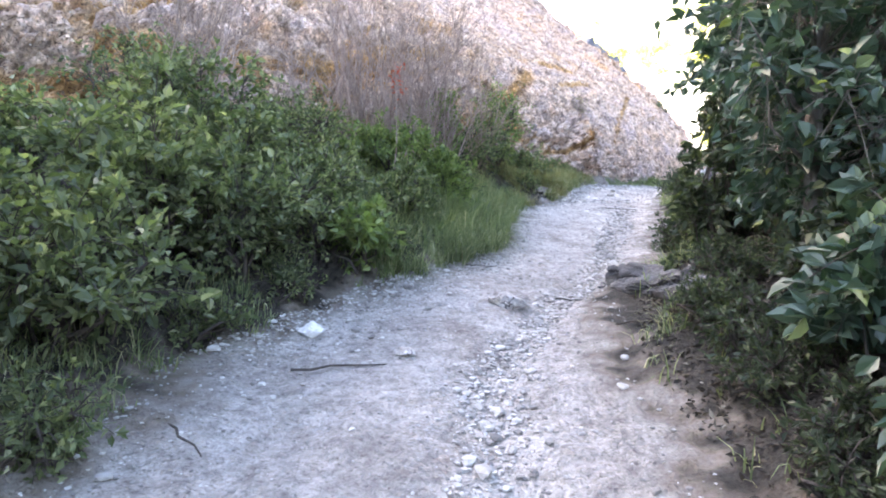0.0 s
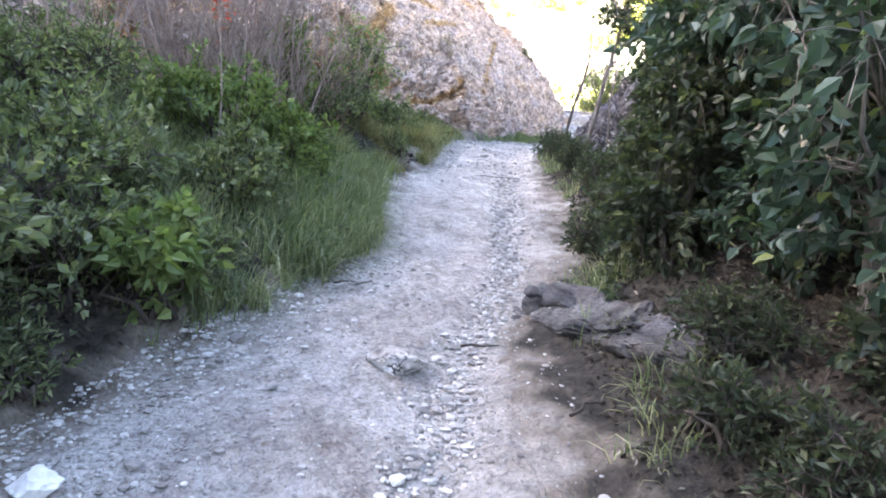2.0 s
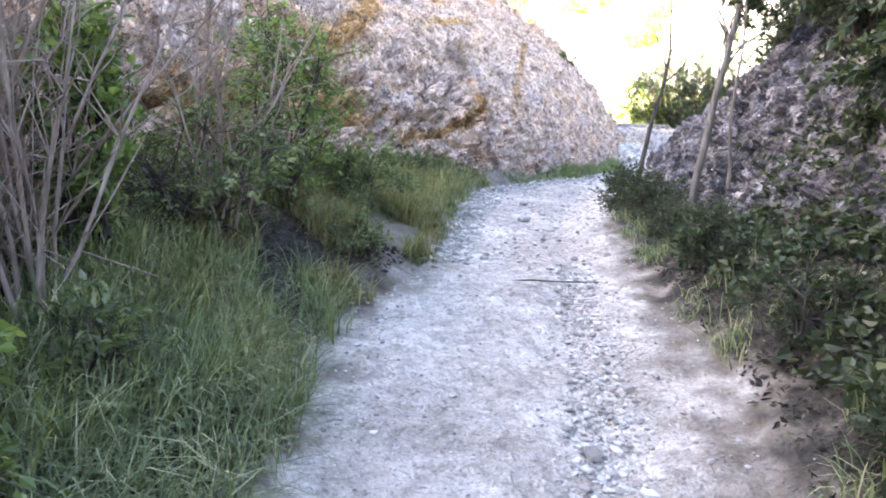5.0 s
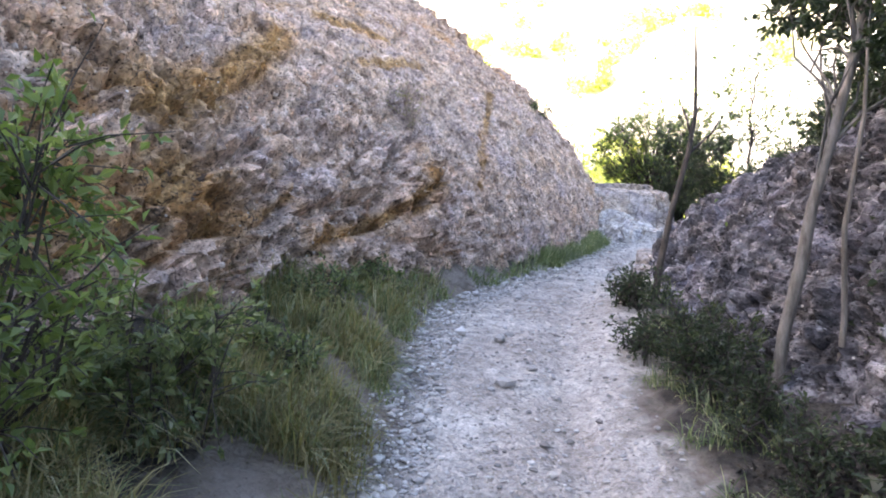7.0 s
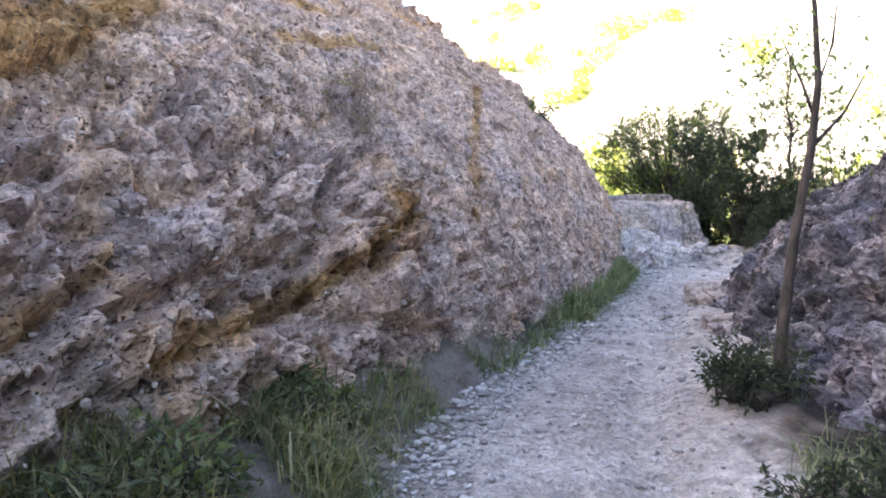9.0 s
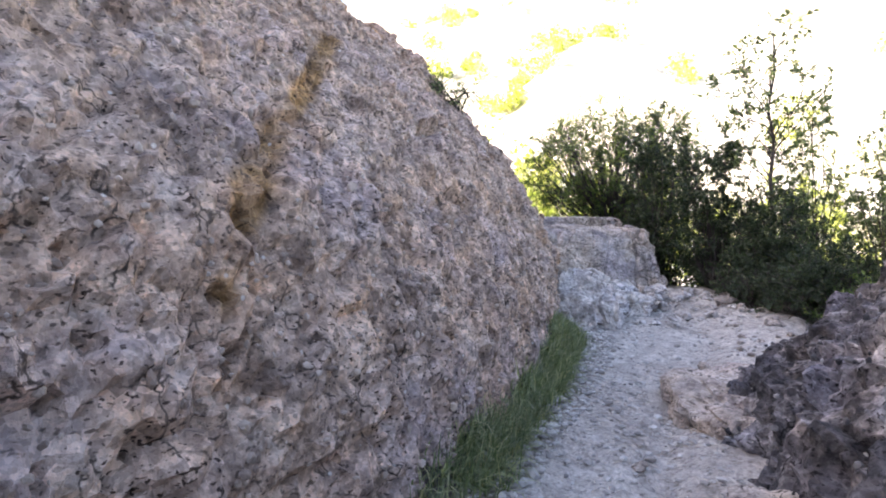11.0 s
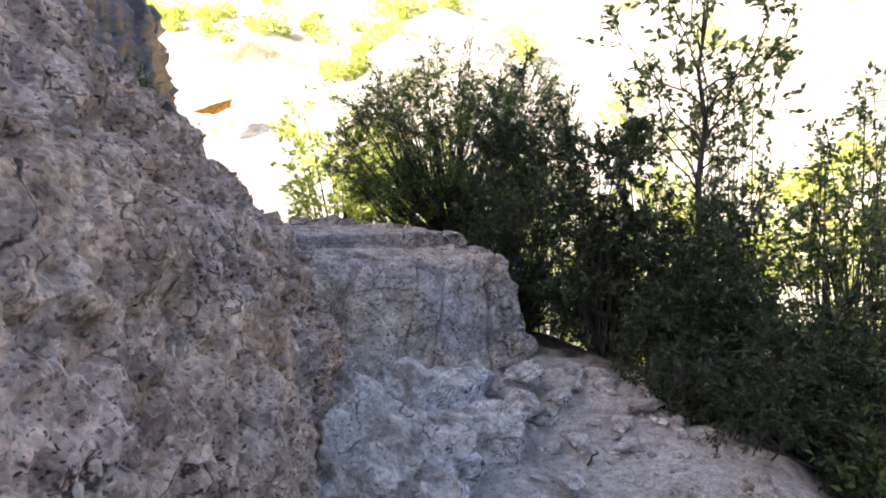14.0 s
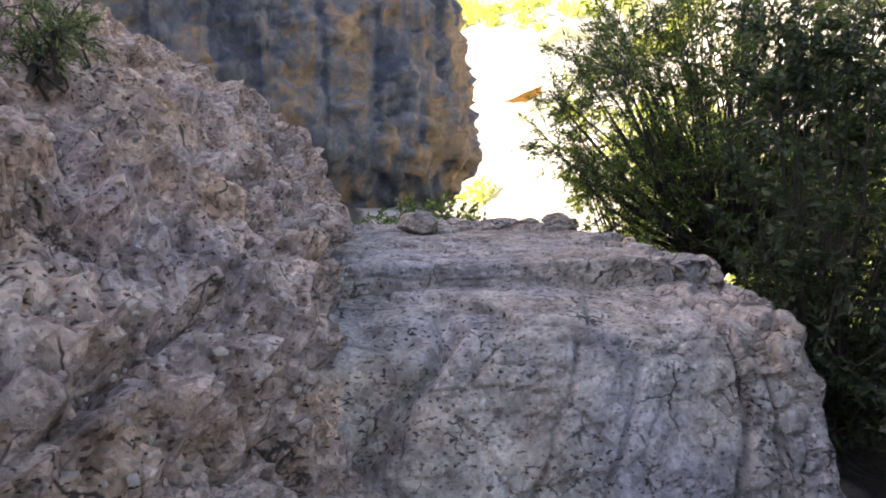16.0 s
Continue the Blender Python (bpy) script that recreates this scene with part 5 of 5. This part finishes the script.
size = np.where((np.abs(u - 0.7) < 0.09) | (y > 9.5), 0.0125, 0.0075) * np.exp(rng.normal(size=len(y)) * 0.5)
size[:2600] *= 1.3
protos = np.array([stone_shape(rng, fine=False)[0] for _ in range(24)]) * (1, 0.75, 0.5)
a = rng.uniform(0, 2 * np.pi, len(y))
v = protos[rng.integers(0, 24, len(y))] * (size * 1.8)[:, None, None]
v = np.stack([v[..., 0] * np.cos(a)[:, None] - v[..., 1] * np.sin(a)[:, None], v[..., 0] * np.sin(a)[:, None] + v[..., 1] * np.cos(a)[:, None], v[..., 2]], -1)
v += np.stack([x, y, ground_z(x, y) + size * 0.25], 1)[:, None]
f = (np.arange(len(y))[:, None, None] * len(ICO1_V) + ICO1_F[None]).reshape(-1, 3)
tagged(new("gravel", mesh_of("gravel", v, f, STONE, False)), "pale limestone gravel strewn along the path", "gravel", kind="stuff")

# ---- sticks ----
for x, y, length, turn, seed in ((2.42, 9.12, 0.75, -12, 130), (0.35, 5.35, 0.28, 8, 131), (-0.5, 3.2, 0.5, 25, 132), (-1.0, 2.4, 0.55, -50, 133), (-1.15, 1.9, 0.4, 60, 134), (1.25, 3.9, 0.4, 35, 135), (1.0, 4.6, 0.3, 5, 136), (8.45, 17.0, 0.2, 25, 137)):
    r = np.random.default_rng(seed)
    pts = [(length * (k / 5 - 0.5), r.normal() * 0.012, 0.006 + abs(r.normal()) * 0.006) for k in range(6)]
    stick = tagged(new("stick", tubes("stick", [(pts, np.linspace(0.008, 0.003, 6))], BARK_DARK, 6)), "dark dry stick lying on the path", "stick", "sticks on the path")
    stick.matrix_world = pose(x, y, on_ground(x, y), 0, 0, turn)

# ---- low growth ----
for k, (x, y, r, h) in enumerate(((1.35, 1.6, 0.16, 0.25), (1.5, 3.0, 0.18, 0.3), (1.75, 3.7, 0.2, 0.3), (2.15, 5.9, 0.2, 0.3), (2.75, 6.6, 0.25, 0.35), (3.1, 7.6, 0.25, 0.35), (3.35, 8.6, 0.25, 0.4),
                                  (2.3, 4.9, 0.25, 0.4), (2.6, 5.3, 0.25, 0.4), (1.45, 2.1, 0.16, 0.25), (1.4, 2.6, 0.18, 0.3), (1.5, 3.3, 0.16, 0.25), (1.85, 3.9, 0.2, 0.3), (1.3, 1.9, 0.16, 0.22), (1.6, 2.55, 0.2, 0.35), (1.9, 3.1, 0.2, 0.35), (1.5, 3.4, 0.14, 0.2))):
    shrub("low_bush", (x, y), (r, r), h, 1100, 0.04, 0.55, LEAF_DARK, "low leafy undergrowth on the shaded bank", 200 + k, n_clumps=14, clump=0.12, low=0.02, group="undergrowth on the bank")
for k, (x, y, r, h) in enumerate(((-1.35, 2.2, 0.16, 0.3), (-1.25, 3.3, 0.16, 0.3), (-0.95, 4.05, 0.15, 0.3), (-0.45, 5.0, 0.15, 0.25), (0.1, 6.6, 0.2, 0.35), (0.2, 7.4, 0.2, 0.35), (-0.1, 7.0, 0.25, 0.45), (1.55, 10.6, 0.2, 0.3), (1.9, 11.6, 0.2, 0.3), (2.35, 12.3, 0.16, 0.25), (1.2, 9.2, 0.16, 0.25))):
    shrub("low_bush", (x, y), (r, r), h, 1100, 0.042, 0.55, LEAF_BRIGHT if k in (4, 6) else LEAF_MID, "low green undergrowth beside the path", 230 + k, n_clumps=14, clump=0.12, low=0.02, group="undergrowth beside the path")
ORANGE = rock_material("orange_overhang_rock", (0.4, 0.2, 0.05), (0.55, 0.3, 0.07), (0.7, 0.42, 0.12), (0.6, 0.3, 0.05))
overhang = rock("orange_rock", 36.0, 112, (8.5, 4, 1.9), 140, ORANGE, "orange overhanging rock on the sunlit valley side", 0, "rock", 18.2, relief=0.2)
overhang.matrix_world = pose(36.0, 112, 18.2, -12, -20, 10)
for k, (x, y, h, r) in enumerate(((17, 28, 6.5, 1.8), (20, 25, 7, 2.0), (23, 31, 8, 2.2), (15.5, 33, 7, 2.0), (26, 26, 8, 2.4), (19, 36, 8, 2.2), (24, 20, 6, 2.0), (29, 33, 8, 2.4))):
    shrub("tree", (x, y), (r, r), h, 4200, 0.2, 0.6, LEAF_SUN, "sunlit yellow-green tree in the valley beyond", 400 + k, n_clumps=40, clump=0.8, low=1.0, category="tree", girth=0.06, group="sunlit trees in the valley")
for k, (x, y, r, h, n, leaf) in enumerate(((1.62, 1.75, 0.25, 0.7, 700, 0.1), (2.25, 2.3, 0.4, 1.3, 1600, 0.09))):
    shrub("shrub", (x, y), (r, r), h, n, leaf, 0.64, LEAF_BLUE, "low sprays of blue-green leaves by the path", 420 + k, n_clumps=14, clump=0.18, droop=0.3, low=0.05)
for k, (x, y, r, h, n) in enumerate(((2.15, 4.75, 0.35, 1.3, 3600), (2.35, 4.1, 0.35, 1.2, 3200), (2.3, 3.3, 0.35, 1.0, 2800), (2.75, 4.55, 0.45, 1.9, 5000), (2.05, 2.75, 0.3, 0.7, 1800))):
    shrub("shrub", (x, y), (r, r), h, n, 0.065, 0.65, LEAF_BLUE if k % 2 else LEAF_DARK, SHADY, 430 + k, n_clumps=int(16 + 30 * r), clump=0.22, droop=0.3, low=0.05, group="shrubs on the shaded bank")
for x, y, size, seed, turn in ((6.5, 14.66, (0.62, 1.05, 0.26), 152, -32), (5.55, 13.6, (0.26, 0.4, 0.16), 154, -35)):
    slab(x, y, float(ground_z(x, y)) + 0.01, size, seed, LEDGE_ROCK, "pale worn bedrock at the foot of the outcrop", turn, 4, -6, 0.06)
rock("rock_slab", 2.2, 12.45, (0.45, 0.3, 0.3), 151, SHADED_SLAB, "pale broken rock at the foot of the wall", 50)
# crown added overhead so that the bank below falls into shade
shrub("tree", (2.75, 3.7), (0.85, 1.0), 4.0, 6000, 0.08, 0.66, LEAF_BLUE, "leafy tree added over the bank to shade it", 475, n_clumps=54, clump=0.34, low=1.4, category="tree", droop=0.3, girth=0.02)
# unseen trees added behind the start, to shade the near path
for k, (x, y, h, r) in enumerate(((2.6, 0.7, 3.8, 0.8), (-2.9, 0.2, 3.2, 0.9), (1.9, -1.4, 4.0, 0.9), (-2.0, -1.8, 3.8, 0.9), (0.2, -5.5, 5.0, 1.6), (3.2, -3.5, 5.0, 1.3), (-3.2, -4.2, 4.6, 1.3))):
    shrub("tree", (x, y), (r, r), h, 3800, 0.1, 0.65, LEAF_BLUE, "unseen leafy tree added behind the start to shade the path", 440 + k, n_clumps=44, clump=0.36, low=0.3, category="tree", droop=0.3, girth=0.025)
rng = np.random.default_rng(160)
for k, (x, y, r, h) in enumerate(((3.85, 10.0, 0.22, 0.35), (3.95, 10.4, 0.22, 0.35), (3.7, 9.5, 0.22, 0.4), (3.55, 9.0, 0.22, 0.4), (4.0, 11.3, 0.18, 0.25))):
    shrub("low_bush", (x, y), (r, r), h, 1100, 0.036, 0.5, LEAF_DARK, "low leafy undergrowth at the foot of the outcrop", 460 + k, n_clumps=14, clump=0.12, low=0.02, group="undergrowth on the bank")
shrub("shrub", (3.55, 6.25), (0.5, 0.5), 2.1, 7000, 0.055, 0.6, LEAF_DARK, SHADY, 470, n_clumps=40, droop=0.25, group="shrubs on the shaded bank")
shrub("shrub", (4.1, 7.2), (0.5, 0.5), 1.9, 6000, 0.055, 0.6, LEAF_DARK, SHADY, 471, n_clumps=40, droop=0.25, group="shrubs on the shaded bank")
outcrop = bpy.data.objects["rock_outcrop"].data
co = np.zeros(len(outcrop.vertices) * 3, np.float32)
outcrop.vertices.foreach_get("co", co)
co = co.reshape(-1, 3)
keep = (rng.uniform(0, 1, len(co)) < 0.34 * np.clip((10.2 - co[:, 1]) / 1.2, 0, 1)) & (perlin(co * 1.3 + 9) > -0.12)
p = co[keep].astype(float)
tagged(new("ivy", leaves("ivy", p + rng.normal(size=p.shape) * 0.03 + (-0.02, 0, 0.04), rng.normal(size=p.shape) * (1, 1, 0.4) + (-0.3, 0, 0), 0.055, 0.75, LEAF_DARK, rng)), "dark ivy hanging over the rock outcrop", "ivy", kind="stuff")
for k, (x, y, h, r, n) in enumerate(((4.5, 6.9, 3.3, 0.8, 8000), (5.1, 8.3, 3.0, 0.8, 8000), (4.0, 5.2, 3.8, 0.8, 8000))):
    shrub("tree", (x, y), (r, r), h, n, 0.06, 0.62, LEAF_DARK, "dark leafy tree over the shaded bank", 480 + k, n_clumps=56, clump=0.3, low=0.3, category="tree", droop=0.25, girth=0.02, group="trees over the bank")
for k, (x, y, z, h, r) in enumerate(((11.4, 17.9, 2.1, 3.3, 0.6), (11.5, 16.7, 2.0, 3.2, 0.6), (11.3, 15.6, 2.0, 3.0, 0.6), (12.3, 17.3, 1.6, 4.0, 0.7))):
    shrub("tree", (x, y, z), (r, r), h, 2600, 0.055, 0.55, LEAF_MID, "slender open shrub with small leaves against the light", 490 + k, n_clumps=34, clump=0.26, low=0.8, category="tree", twigs=7, group="open shrubs beyond the path")
for k, (x, y, z) in enumerate(((5.6, 10.4, 3.75), (6.3, 11.4, 3.7), (6.9, 12.3, 3.55), (5.0, 9.4, 3.6))):
    shrub("shrub", (x, y, z), (0.45, 0.45), 0.75, 4000, 0.045, 0.55, LEAF_DARK, "dark shrub on top of the rock outcrop", 500 + k, n_clumps=30, clump=0.22, low=0.0, group="shrubs on the outcrop")

# ---- pebbles set in the conglomerate ----
def set_pebbles(wall, label, n, span, top, size, mat, seed):
    """Angular pebbles half sunk in a rock face, over a stretch of it by distance north."""
    rng = np.random.default_rng(seed)
    me = bpy.data.objects[wall].data
    co, no = np.zeros(len(me.vertices) * 3, np.float32), np.zeros(len(me.vertices) * 3, np.float32)
    me.vertices.foreach_get("co", co)
    me.vertex_normals.foreach_get("vector", no)
    co, no = co.reshape(-1, 3).astype(float), no.reshape(-1, 3).astype(float)
    stain = np.zeros(len(co), np.float32)
    me.attributes["stain"].data.foreach_get("value", stain)
    ok = np.flatnonzero((stain < 0.2) & (co[:, 1] > span[0]) & (co[:, 1] < span[1]) & (co[:, 2] < top) & (perlin(co * 1.9 + 4) > rng.uniform(-0.5, 0.25, len(co))))
    pick = rng.choice(ok, n)
    k = np.minimum(size * np.exp(rng.normal(size=n) * 0.45), 2.2 * size)
    protos = np.array([stone_shape(rng, fine=False)[0] for _ in range(24)])
    v = protos[rng.integers(0, 24, n)] * k[:, None, None] * rng.uniform(0.55, 1.25, (n, 1, 3))
    v = v + (co[pick] + rng.normal(size=(n, 3)) * 0.012 + no[pick] * 0.10 * k[:, None])[:, None]
    f = (np.arange(n)[:, None, None] * len(ICO1_V) + ICO1_F[None]).reshape(-1, 3)
    tagged(new("pebbles", mesh_of("pebbles", v, f, mat, False)), label, "pebbles", kind="stuff")


WALL_PEBBLE = stone_material("wall_pebble", (0.24, 0.18, 0.15), (0.62, 0.52, 0.45))
set_pebbles("rock_wall", "brown and grey pebbles set in the rock wall", 10000, (10.5, 19.2), 5.4, 0.02, WALL_PEBBLE, 601)
LICHEN_PEBBLE = stone_material("outcrop_pebble", (0.025, 0.025, 0.03), (0.3, 0.295, 0.31))
set_pebbles("rock_outcrop", "grey pebbles set in the outcrop", 3500, (9.5, 15.4), 4.0, 0.022, LICHEN_PEBBLE, 602)
